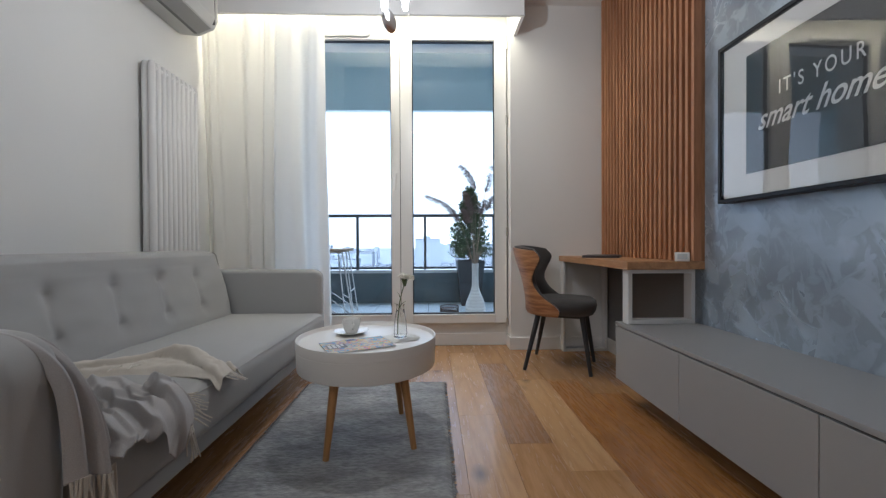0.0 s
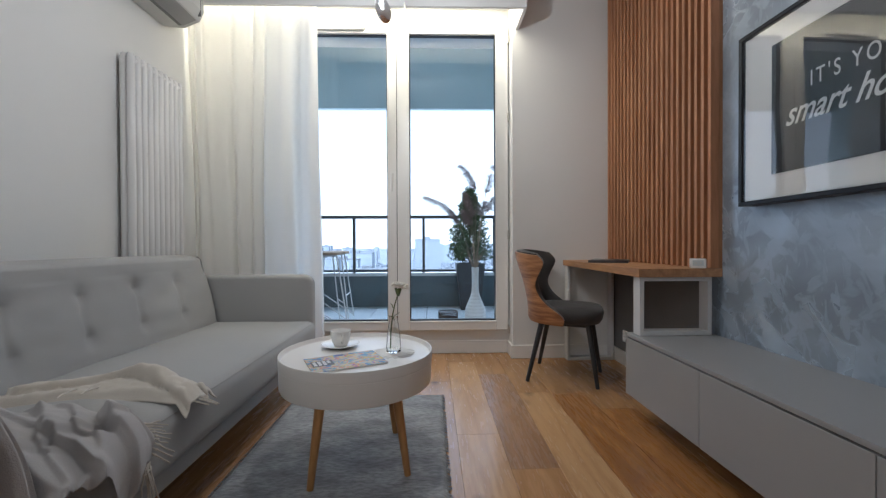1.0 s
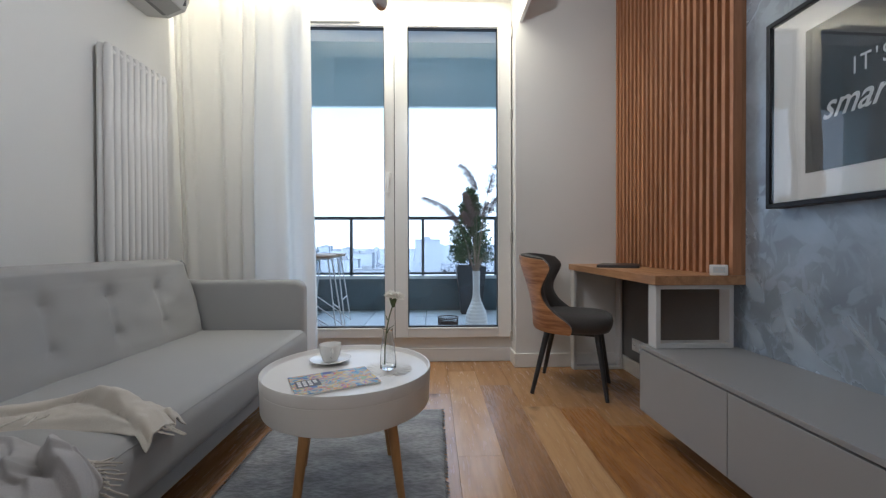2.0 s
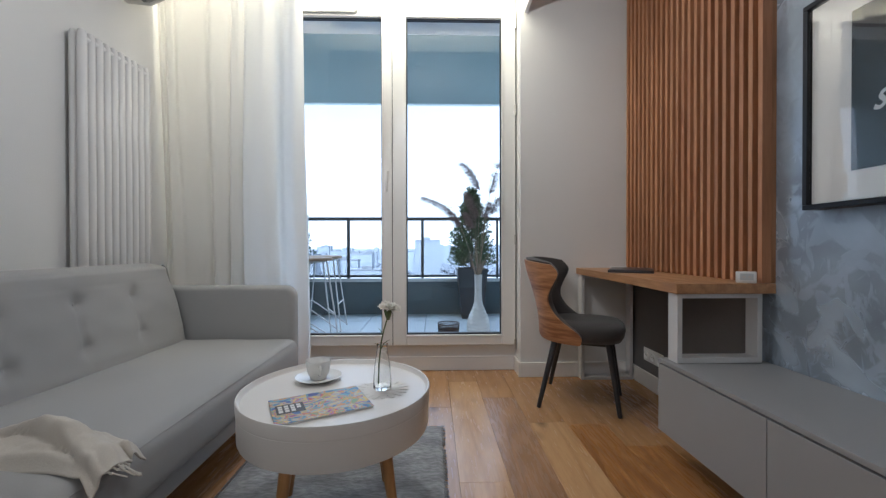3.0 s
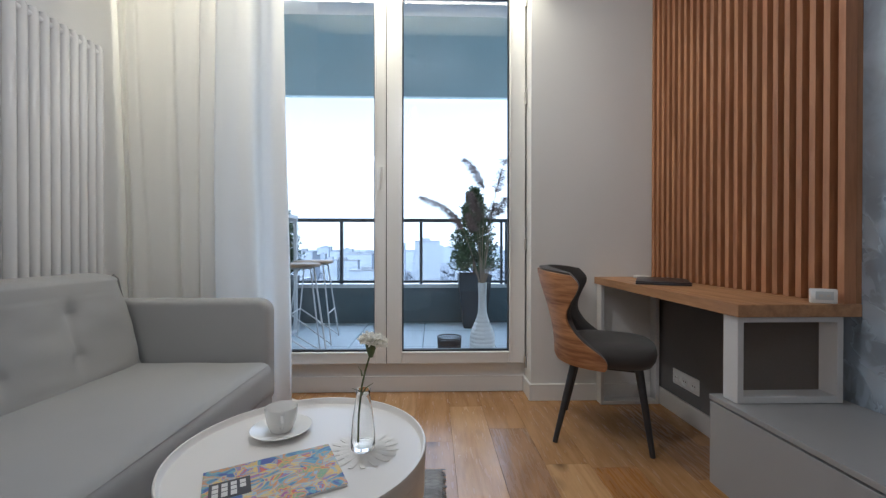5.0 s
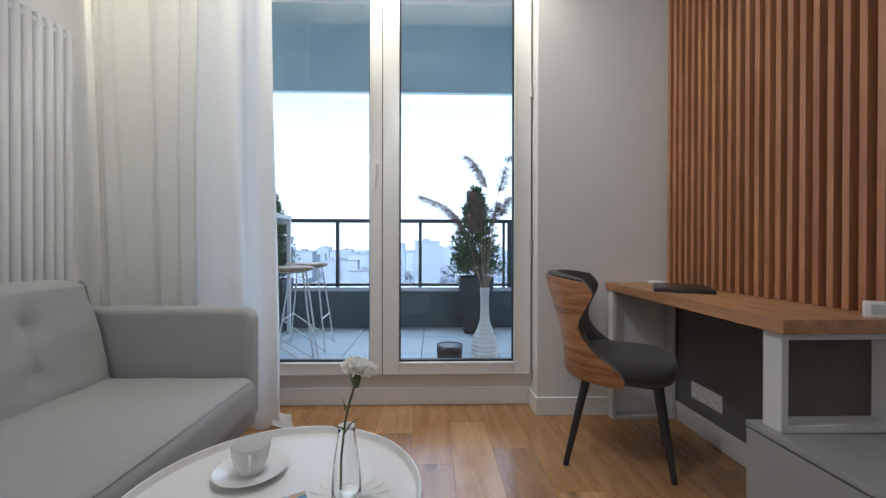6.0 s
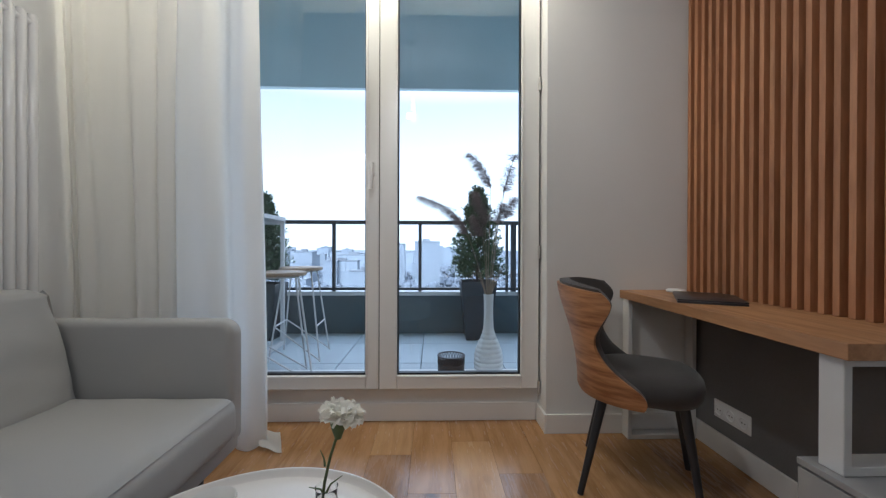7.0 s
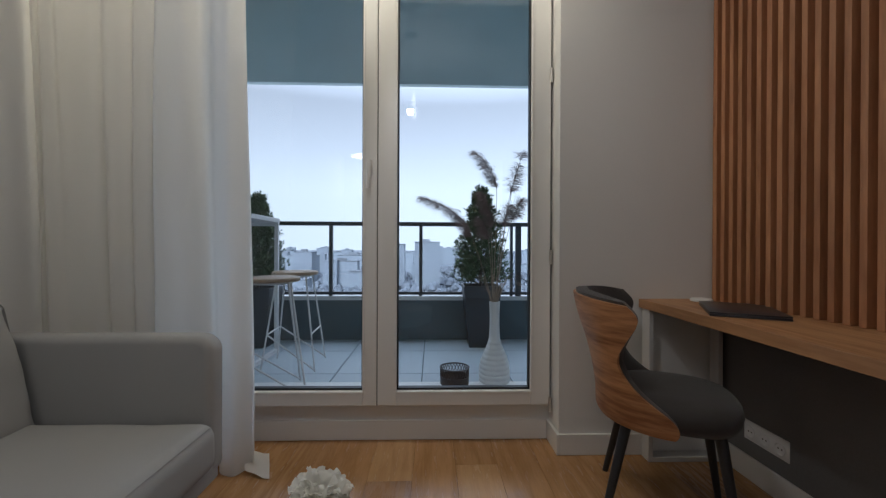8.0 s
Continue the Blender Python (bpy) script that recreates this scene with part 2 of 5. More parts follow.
def print_art(name):
    """Magazine cover: dabs of many paint colours."""
    m = bpy.data.materials.new(name)
    m.use_nodes = True
    t = m.node_tree
    b = t.nodes["Principled BSDF"]
    b.inputs["Roughness"].default_value = 0.5
    co = t.nodes.new("ShaderNodeTexCoord")
    mp = t.nodes.new("ShaderNodeMapping")
    mp.inputs["Rotation"].default_value, mp.inputs["Scale"].default_value = (0, 0, 0.6), (1.0, 1.15, 1)
    t.links.new(co.outputs["Object"], mp.inputs["Vector"])
    wv = t.nodes.new("ShaderNodeTexNoise")
    wv.inputs["Scale"].default_value, wv.inputs["Detail"].default_value = 13.0, 7
    wv.inputs["Distortion"].default_value = 1.8
    t.links.new(mp.outputs["Vector"], wv.inputs["Vector"])
    vo = t.nodes.new("ShaderNodeTexVoronoi")
    vo.feature = "SMOOTH_F1"
    vo.inputs["Scale"].default_value, vo.inputs["Smoothness"].default_value = 30.0, 0.12
    t.links.new(mp.outputs["Vector"], vo.inputs["Vector"])
    se = t.nodes.new("ShaderNodeSeparateColor")
    t.links.new(vo.outputs["Color"], se.inputs["Color"])
    blend = t.nodes.new("ShaderNodeMath")
    blend.operation, blend.inputs[1].default_value = "MULTIPLY_ADD", 0.42
    t.links.new(se.outputs[0], blend.inputs[0])
    t.links.new(wv.outputs["Fac"], blend.inputs[2])
    no = t.nodes.new("ShaderNodeMapRange")
    for key, v in (("From Min", 0.42), ("From Max", 1.0), ("To Min", 0.0), ("To Max", 1.0)):
        no.inputs[key].default_value = v
    t.links.new(blend.outputs[0], no.inputs["Value"])
    ra = t.nodes.new("ShaderNodeValToRGB")
    e = ra.color_ramp.elements
    stops = ((0.05, (0.10, 0.14, 0.40)), (0.18, (0.16, 0.42, 0.52)), (0.27, (0.72, 0.30, 0.08)), (0.35, (0.30, 0.50, 0.66)), (0.43, (0.74, 0.55, 0.16)), (0.50, (0.66, 0.46, 0.22)),
             (0.56, (0.16, 0.28, 0.60)), (0.63, (0.62, 0.12, 0.10)), (0.70, (0.74, 0.42, 0.14)), (0.78, (0.20, 0.42, 0.24)), (0.86, (0.60, 0.34, 0.30)), (0.96, (0.36, 0.12, 0.30)))
    e[0].position, e[0].color = stops[0][0], (*stops[0][1], 1)
    e[1].position, e[1].color = stops[-1][0], (*stops[-1][1], 1)
    for p, c in stops[1:-1]:
        k = e.new(p)
        k.color = (*c, 1)
    t.links.new(no.outputs["Result"], ra.inputs["Fac"])
    t.links.new(ra.outputs["Color"], b.inputs["Base Color"])
    return m


WHITE = mat("white_wall_paint", (0.775, 0.77, 0.752), 0.75, grain=0.05, scale=180, bump=0.0006, blotch=0.05, second=(0.62, 0.6, 0.58))
CEIL = mat("ceiling_paint", (0.82, 0.81, 0.8), 0.8, grain=0.03, scale=150, bump=0.0004, blotch=0.03)
TRIM = mat("white_lacquer_trim", (0.8, 0.79, 0.77), 0.4, grain=0.03, scale=90, blotch=0.05, second=(0.66, 0.64, 0.62))
PVC = mat("white_window_plastic", (0.82, 0.81, 0.79), 0.32, grain=0.02, scale=60, blotch=0.04, second=(0.7, 0.69, 0.67))
# Light tone is the plaster's own grey plus the window's bluish sheen, painted in.
STUCCO = stucco("grey_plaster_with_sheen", (0.205, 0.233, 0.272), (0.58, 0.67, 0.78))
OAK_HONEY = wood("honey_oak", (0.49, 0.272, 0.116), (0.365, 0.186, 0.072), 0.24, per_object=0.07, knots=0.9)
OAK_LIGHT = wood("pale_oak", (0.57, 0.34, 0.16), (0.45, 0.25, 0.105), 0.24, per_object=0.08, knots=0.8)
OAK_GREY = wood("smoked_oak", (0.41, 0.23, 0.118), (0.28, 0.15, 0.072), 0.26, ring=12, per_object=0.12, knots=0.7)
OAK_AMBER = wood("amber_oak", (0.44, 0.205, 0.064), (0.31, 0.13, 0.038), 0.27, ring=11, per_object=0.06, knots=0.95)
JOINT = mat("dark_joint", (0.16, 0.085, 0.035), 0.8)
SLAT_WOOD = wood("oak_slat_wood", (0.46, 0.218, 0.104), (0.34, 0.147, 0.066), 0.5, ring=5, along="Z", per_object=0.08)
DESK_WOOD = wood("oak_desk_board", (0.50, 0.275, 0.13), (0.36, 0.18, 0.08), 0.42, ring=6, along="Y", per_object=0.0, shift=False)
LEG_WOOD = wood("beech_leg_wood", (0.46, 0.24, 0.09), (0.36, 0.17, 0.06), 0.4, ring=4, along="Z", per_object=0.06)
PLY = wood("ash_veneer", (0.50, 0.245, 0.105), (0.22, 0.085, 0.033), 0.38, ring=9, along="XY", per_object=0.0, shift=False)
STOOL_WOOD = wood("stool_seat_wood", (0.45, 0.32, 0.2), (0.3, 0.2, 0.12), 0.5, along="X", per_object=0.05)
SOFA = mat("grey_sofa_weave", (0.405, 0.40, 0.388), 0.9, grain=0.3, scale=700, bump=0.0006, blotch=0.12, blotch_scale=4, second=(0.295, 0.294, 0.284), sheen=0.15, spec=0.2)
DARK_FABRIC = mat("charcoal_upholstery", (0.075, 0.068, 0.066), 0.92, grain=0.5, scale=800, bump=0.0008, blotch=0.2, second=(0.04, 0.037, 0.036), sheen=0.2, spec=0.2)
THROW_GREY = mat("grey_wool_throw", (0.46, 0.44, 0.425), 0.95, grain=0.4, scale=500, bump=0.0012, blotch=0.2, second=(0.28, 0.26, 0.25), sheen=0.3, spec=0.15)
THROW_CREAM = mat("cream_wool_throw", (0.64, 0.595, 0.515), 0.95, grain=0.4, scale=500, bump=0.0012, blotch=0.2, second=(0.42, 0.36, 0.3), sheen=0.3, spec=0.15)
BLACK = mat("black_painted_wood", (0.022, 0.023, 0.027), 0.42, grain=0.3, scale=120, second=(0.04, 0.04, 0.045))
CAB = mat("matt_grey_laminate", (0.315, 0.312, 0.308), 0.45, grain=0.06, scale=300, blotch=0.06, second=(0.27, 0.267, 0.263))
GAP = mat("shadow_gap_black", (0.02, 0.02, 0.02), 0.8)
TABLE_WHITE = mat("white_satin_lacquer", (0.80, 0.77, 0.73), 0.33, grain=0.03, scale=70, blotch=0.05, second=(0.7, 0.67, 0.63))
STEEL_WHITE = mat("white_powder_coated_steel", (0.64, 0.63, 0.62), 0.42, grain=0.05, scale=500, bump=0.0003)
ENAMEL = mat("white_radiator_enamel", (0.74, 0.73, 0.72), 0.22, grain=0.02, scale=50)
AC_WHITE = mat("air_conditioner_plastic", (0.55, 0.545, 0.53), 0.38, grain=0.03, scale=80, blotch=0.05)
AC_FLAP = mat("air_conditioner_flap", (0.30, 0.297, 0.29), 0.4, grain=0.05, scale=80)
AC_DARK = mat("air_conditioner_louvre", (0.14, 0.14, 0.14), 0.5)
CHROME = mat("polished_chrome", (0.75, 0.75, 0.75), 0.12, metal=1.0)
STEEL = mat("brushed_handle_metal", (0.62, 0.6, 0.57), 0.35, metal=0.8)
PORCELAIN = mat("white_porcelain", (0.84, 0.83, 0.8), 0.12, blotch=0.03)
COFFEE = mat("coffee", (0.05, 0.02, 0.01), 0.1)
PAPER = mat("magazine_paper", (0.75, 0.73, 0.7), 0.5, grain=0.2, scale=300)
ART = print_art("painted_magazine_cover")
INK = mat("dark_cover_ink", (0.05, 0.045, 0.05), 0.35)
LACE = mat("white_crochet_cotton", (0.86, 0.84, 0.80), 0.9, grain=0.15, scale=400, bump=0.001)
PETAL = cloth("white_carnation_petal", (0.97, 0.955, 0.90), 0.6, 400)
STEM = mat("green_stem", (0.10, 0.14, 0.05), 0.5, grain=0.4, scale=100)
CLEAR = mat("clear_vase_glass", (0.98, 0.99, 0.99), 0.0)
CLEAR.node_tree.nodes["Principled BSDF"].inputs["Transmission Weight"].default_value = 1.0
CLEAR.node_tree.nodes["Principled BSDF"].inputs["IOR"].default_value = 1.46
PANE = glass("window_pane_glass", (0.83, 0.86, 0.885), ior=1.5)
PICTURE_GLASS = glass("picture_glass", (0.97, 0.97, 0.97), warp=0.0016, ior=1.62)
FRAME_BLACK = mat("black_picture_frame", (0.008, 0.009, 0.013), 0.4, grain=0.2, scale=120, spec=0.3)
MATBOARD = mat("white_mat_board", (0.74, 0.73, 0.71), 0.8, grain=0.05, scale=400)
PRINT_BLACK = mat("black_print", (0.006, 0.006, 0.008), 0.6, grain=0.2, scale=60)
PRINT_WHITE = mat("white_print_letters", (0.6, 0.6, 0.6), 0.6)
LAPTOP = mat("dark_laptop_shell", (0.03, 0.032, 0.04), 0.28, grain=0.1, scale=200)
DEVICE = mat("white_plastic", (0.8, 0.8, 0.79), 0.35)
SCREEN = mat("grey_lcd", (0.60, 0.63, 0.64), 0.25)
SOCKET_DARK = mat("socket_hole", (0.08, 0.06, 0.05), 0.6)
CURTAIN = cloth("white_sheer_curtain", (0.93, 0.92, 0.895), 0.5)
RUBBER = mat("black_gasket", (0.015, 0.017, 0.02), 0.5)
LED = lamp_glow("warm_led_strip", (1.0, 0.8, 0.5), 4.0)
BULB = lamp_glow("glowing_bulb_glass", (1.0, 0.95, 0.88), 1.3)
PORCH = mat("grey_balcony_render", (0.66, 0.77, 0.77), 0.85, grain=0.2, scale=120, bump=0.001, blotch=0.15)
PARAPET = mat("dark_parapet_render", (0.11, 0.145, 0.16), 0.85, grain=0.3, scale=150, bump=0.001, blotch=0.25)
COPING = mat("pale_metal_coping", (0.62, 0.63, 0.63), 0.4, blotch=0.1)
RAIL = mat("anthracite_steel", (0.045, 0.05, 0.055), 0.45, grain=0.1, scale=200)
TILE = mat("pale_grey_porcelain_tile", (0.43, 0.49, 0.52), 0.45, grain=0.15, scale=90, blotch=0.15, per_object=0.05)
POT = mat("anthracite_planter", (0.03, 0.035, 0.04), 0.4, blotch=0.2)
VASE_WHITE = mat("matt_white_ceramic", (0.74, 0.76, 0.76), 0.4, grain=0.05, scale=80)
LANTERN = mat("dark_pierced_metal", (0.025, 0.02, 0.02), 0.5)
LEAF = mat("conifer_green", (0.105, 0.165, 0.07), 0.8, grain=0.6, scale=40, second=(0.014, 0.032, 0.014), spec=0.15)
REED = mat("dry_reed", (0.42, 0.33, 0.24), 0.9, grain=0.5, scale=90)
PLUME = cloth("reed_plume", (0.38, 0.28, 0.26), 0.5, 200)
BARK = mat("bark", (0.09, 0.06, 0.04), 0.9, grain=0.5, scale=60)
# Bluish low-contrast tones: distance haze is put into these base colours.
CITY_WALL = mat("hazy_city_render", (0.15, 0.178, 0.21), 0.9, blotch=0.3, blotch_scale=0.05, per_object=0.18)
CITY_WINDOW = mat("hazy_city_window", (0.125, 0.15, 0.185), 0.4)
CITY_ROOF = mat("hazy_roof", (0.10, 0.115, 0.135), 0.9, blotch=0.4, blotch_scale=0.06, per_object=0.25)
GROUND = mat("hazy_ground", (0.08, 0.095, 0.115), 0.95, grain=0.2, scale=0.2, blotch=0.3, blotch_scale=0.02, second=(0.065, 0.08, 0.098))
WOODS = mat("hazy_winter_woods", (0.075, 0.09, 0.11), 0.95, grain=0.3, scale=0.5)


def rug_material():
    m = mat("grey_viscose_rug", (0.43, 0.422, 0.41), 0.8, grain=0.7, scale=62, stretch=(0.6, 1.4, 1), bump=0.004, blotch=0.75,
            blotch_scale=8.0, second=(0.125, 0.123, 0.123), sheen=0.3)
    return m


RUG = rug_material()
# Dark tone with the shade under the desk painted in.
UNDER = mat("under_desk_shade_tone", (0.17, 0.167, 0.17), 0.6, grain=0.15, scale=90, bump=0.0006, blotch=0.25)

# ---- building helpers ----


class Geo:
    """Gathers the faces of one mesh."""

    def __init__(self):
        self.v, self.f = [], []

    def add(self, verts, faces):
        k = len(self.v)
        self.v += [tuple(p) for p in verts]
        self.f += [tuple(i + k for i in q) for q in faces]
        return self

    def box(self, x0, x1, y0, y1, z0, z1, b=0.0):
        """A block; b chamfers its edges."""
        if b <= 0:
            p = [(x, y, z) for x in (x0, x1) for y in (y0, y1) for z in (z0, z1)]
            return self.add(p, [(0, 1, 3, 2), (4, 6, 7, 5), (0, 4, 5, 1), (2, 3, 7, 6), (0, 2, 6, 4), (1, 5, 7, 3)])
        bm = bmesh.new()
        bmesh.ops.create_cube(bm, size=1)
        for q in bm.verts:
            q.co = ((x0 + x1) / 2 + q.co.x * (x1 - x0), (y0 + y1) / 2 + q.co.y * (y1 - y0), (z0 + z1) / 2 + q.co.z * (z1 - z0))
        bmesh.ops.bevel(bm, geom=bm.edges[:], offset=b, segments=3 if b > 0.012 else 2, profile=0.5, affect="EDGES")
        bm.verts.index_update()
        self.add([q.co[:] for q in bm.verts], [[q.index for q in f.verts] for f in bm.faces])
        bm.free()
        return self

    def lathe(self, profile, n=32, at=(0, 0, 0), wob=None):
        """Turns a profile of (radius, height) about z."""
        vs = []
        for r, z in profile:
            for k in range(n):
                a = 2 * math.pi * k / n
                s = wob(a, z) if wob else 1
                vs.append((at[0] + r * s * math.cos(a), at[1] + r * s * math.sin(a), at[2] + z))
        fs = [(i * n + k, i * n + (k + 1) % n, (i + 1) * n + (k + 1) % n, (i + 1) * n + k) for i in range(len(profile) - 1) for k in range(n)]
        return self.add(vs, fs)

    def tube(self, pts, r, n=8, r1=None, caps=True):
        """A round bar along points, from radius r to r1."""
        pts = [Vector(p) for p in pts]
        m = len(pts)
        r1 = r if r1 is None else r1
        vs = []
        for i, p in enumerate(pts):
            d = (pts[min(i + 1, m - 1)] - pts[max(i - 1, 0)]).normalized()
            u = d.orthogonal().normalized() if i == 0 else (u - d * u.dot(d)).normalized()
            w = d.cross(u)
            q = r + (r1 - r) * i / (m - 1)
            vs += [p + (u * math.cos(2 * math.pi * k / n) + w * math.sin(2 * math.pi * k / n)) * q for k in range(n)]
        fs = [(i * n + k, i * n + (k + 1) % n, (i + 1) * n + (k + 1) % n, (i + 1) * n + k) for i in range(m - 1) for k in range(n)]
        if caps:
            fs += [tuple(range(n))[::-1], tuple(range((m - 1) * n, m * n))]
        return self.add(vs, fs)

    def grid(self, fn, nu, nv, closed=False):
        """A sheet of fn(u, v), u and v from 0 to 1."""
        vs = [fn(i / nu, j / nv) for i in range(nu + 1) for j in range(nv + 1)]
        w = nv + 1
        return self.add(vs, [(i * w + j, (i + 1) * w + j, (i + 1) * w + j + 1, i * w + j + 1) for i in range(nu) for j in range(nv)])

    def slab(self, fn, nu, nv, thick, upward=False):
        """A sheet of fn(u, v) with thickness along its normals."""
        a = [Vector(fn(i / nu, j / nv)) for i in range(nu + 1) for j in range(nv + 1)]
        w = nv + 1
        nrm = []
        for i in range(nu + 1):
            for j in range(nv + 1):
                du = a[min(i + 1, nu) * w + j] - a[max(i - 1, 0) * w + j]
                dv = a[i * w + min(j + 1, nv)] - a[i * w + max(j - 1, 0)]
                nrm.append(du.cross(dv).normalized())
        n = len(a)
        b = [p + (Vector((0, 0, 1)) if upward else q) * (thick(k // w / nu, k % w / nv) if callable(thick) else thick) for k, (p, q) in enumerate(zip(a, nrm))]
        fs = []
        for i in range(nu):
            for j in range(nv):
                q = (i * w + j, (i + 1) * w + j, (i + 1) * w + j + 1, i * w + j + 1)
                fs += [q[::-1], tuple(k + n for k in q)]
        for i in range(nu):
            fs += [(i * w, (i + 1) * w, (i + 1) * w + n, i * w + n), ((i + 1) * w + nv, i * w + nv, i * w + nv + n, (i + 1) * w + nv + n)]
        for j in range(nv):
            fs += [(j + 1, j, j + n, j + 1 + n), (nu * w + j, nu * w + j + 1, nu * w + j + 1 + n, nu * w + j + n)]
        return self.add(a + b, fs)

    def mesh(self, name, material, smooth=True, angle=40):
        me = bpy.data.meshes.new(name)
        me.from_pydata(self.v, [], self.f)
        me.materials.append(material)
        if smooth:
            me.polygons.foreach_set("use_smooth", [True] * len(me.polygons))
            me.set_sharp_from_angle(angle=radians(angle))
        me.update()
        return me


def thing(name, label, category, at=(0, 0, 0, 0, 0, 0), group="", kind=""):
    ob = new(name)
    ob.empty_display_size = 0.05
    ob.matrix_basis = pose(*at)
    return tagged(ob, label, category, group, kind)


def part(name, geo, material, parent, label="", smooth=True, angle=40):
    ob = new(name, geo if isinstance(geo, bpy.types.Mesh) else geo.mesh(name, material, smooth, angle))
    ob.parent = parent
    return tagged(ob, label) if label else ob


def whole(name, geo, material, label, category, group="", kind="", smooth=True, at=None, angle=40):
    ob = new(name, geo.mesh(name, material, smooth, angle))
    if at:
        ob.matrix_basis = pose(*at)
    return tagged(ob, label, category, group, kind)


def lerp(a, b, t):
    return a + (b - a) * t


def smooth_step(t):
    t = min(1, max(0, t))
    return t * t * (3 - 2 * t)


# ---- the room ----
XL, XR, YB, YW, ZC = -1.69, 1.370, -2.4, 3.245, 2.71     # left, right, back and window wall, ceiling
PIER_X, PIER_Y = 0.615, 3.080
D0, D1, DZ0, DZ1 = -1.12, 0.609, 0.187, 2.562           # the balcony door's opening

whole("wall_left", Geo().box(XL - 0.2, XL, YB, 3.55, 0, ZC), WHITE, "white painted wall behind the sofa and radiator", "wall", kind="structure", smooth=False)
whole("wall_right", Geo().box(XR, XR + 0.2, YB, 3.55, 0, ZC), STUCCO, "grey troweled decorative plaster wall with glossy strokes", "wall", kind="structure", smooth=False)
whole("wall_back", Geo().box(XL - 0.2, XR + 0.2, YB - 0.2, YB, 0, ZC), WHITE, "plain white wall closing the room", "wall", kind="structure", smooth=False)
g = Geo().box(D0, D1 + 0.007, YW, 3.55, 0, DZ0).box(D0, D1 + 0.007, YW, 3.55, DZ1, ZC).box(XL, D0, YW, 3.55, 0, ZC)
whole("wall_window", g, WHITE, "white wall round the tall balcony door", "wall", kind="structure", smooth=False)
whole("wall_pier", Geo().box(PIER_X, XR, PIER_Y, 3.55, 0, ZC), WHITE, "white wall pier beside the balcony door", "wall", kind="structure", smooth=False)
whole("ceiling", Geo().box(XL - 0.2, XR + 0.2, YB - 0.2, 3.55, ZC, ZC + 0.2), CEIL, "smooth white painted ceiling", "ceiling", kind="structure", smooth=False)

base = tagged(new("baseboard"), "white lacquered baseboard along the walls", "baseboard", kind="structure")
BB = 0.014
for x0, x1, y0, y1 in ((D0, PIER_X - BB, YW - BB, YW), (PIER_X - BB, PIER_X, PIER_Y - BB, YW), (PIER_X, XR, PIER_Y - BB, PIER_Y),
                       (XR - BB, XR, -0.7, PIER_Y - BB), (XL, XL + BB, YB, YW), (XL + BB, D0, YW - BB, YW)):
    part("baseboard_length", Geo().box(x0, x1, y0, y1, 0.001, 0.1, 0.003), TRIM, base, smooth=False)

# curtain pelmet with the hidden light strip
pel = tagged(new("curtain_pelmet"), "white plasterboard pelmet hiding a warm light strip", "pelmet", kind="structure")
part("front_board", Geo().box(XL, 0.664, 2.80, 2.822, 2.468, ZC, 0.002), CEIL, pel, smooth=False)
part("end_board", Geo().box(0.640, 0.664, 2.822, PIER_Y, 2.468, ZC, 0.002), CEIL, pel, smooth=False)
part("light_strip", Geo().box(XL + 0.05, 0.60, 2.945, 2.957, ZC - 0.012, ZC - 0.002), LED, pel, "warm glowing led strip", smooth=False)
track = whole("curtain_rail", Geo().box(XL + 0.02, 0.58, 2.865, 2.885, ZC - 0.03, ZC, 0.003), TRIM, "white ceiling curtain rail behind the pelmet", "curtain rail", smooth=False)

# balcony door
door = tagged(new("door_1"), "white plastic double balcony door with clear glass", "balcony door", kind="structure")
FY0, FY1 = 3.185, 3.262
fr = Geo()
fr.box(D0, D0 + 0.035, FY0 + 0.02, FY1 + 0.02, DZ0, DZ1, 0.003).box(D1 - 0.03, D1, FY0 + 0.02, FY1 + 0.02, DZ0, DZ1, 0.003)
fr.box(D0 + 0.035, D1 - 0.03, FY0 + 0.02, FY1 + 0.02, DZ1 - 0.03, DZ1, 0.003).box(D0 + 0.035, D1 - 0.03, FY0 + 0.02, FY1 + 0.02, DZ0, DZ0 + 0.02, 0.003)
part("frame", fr, PVC, door, smooth=False)
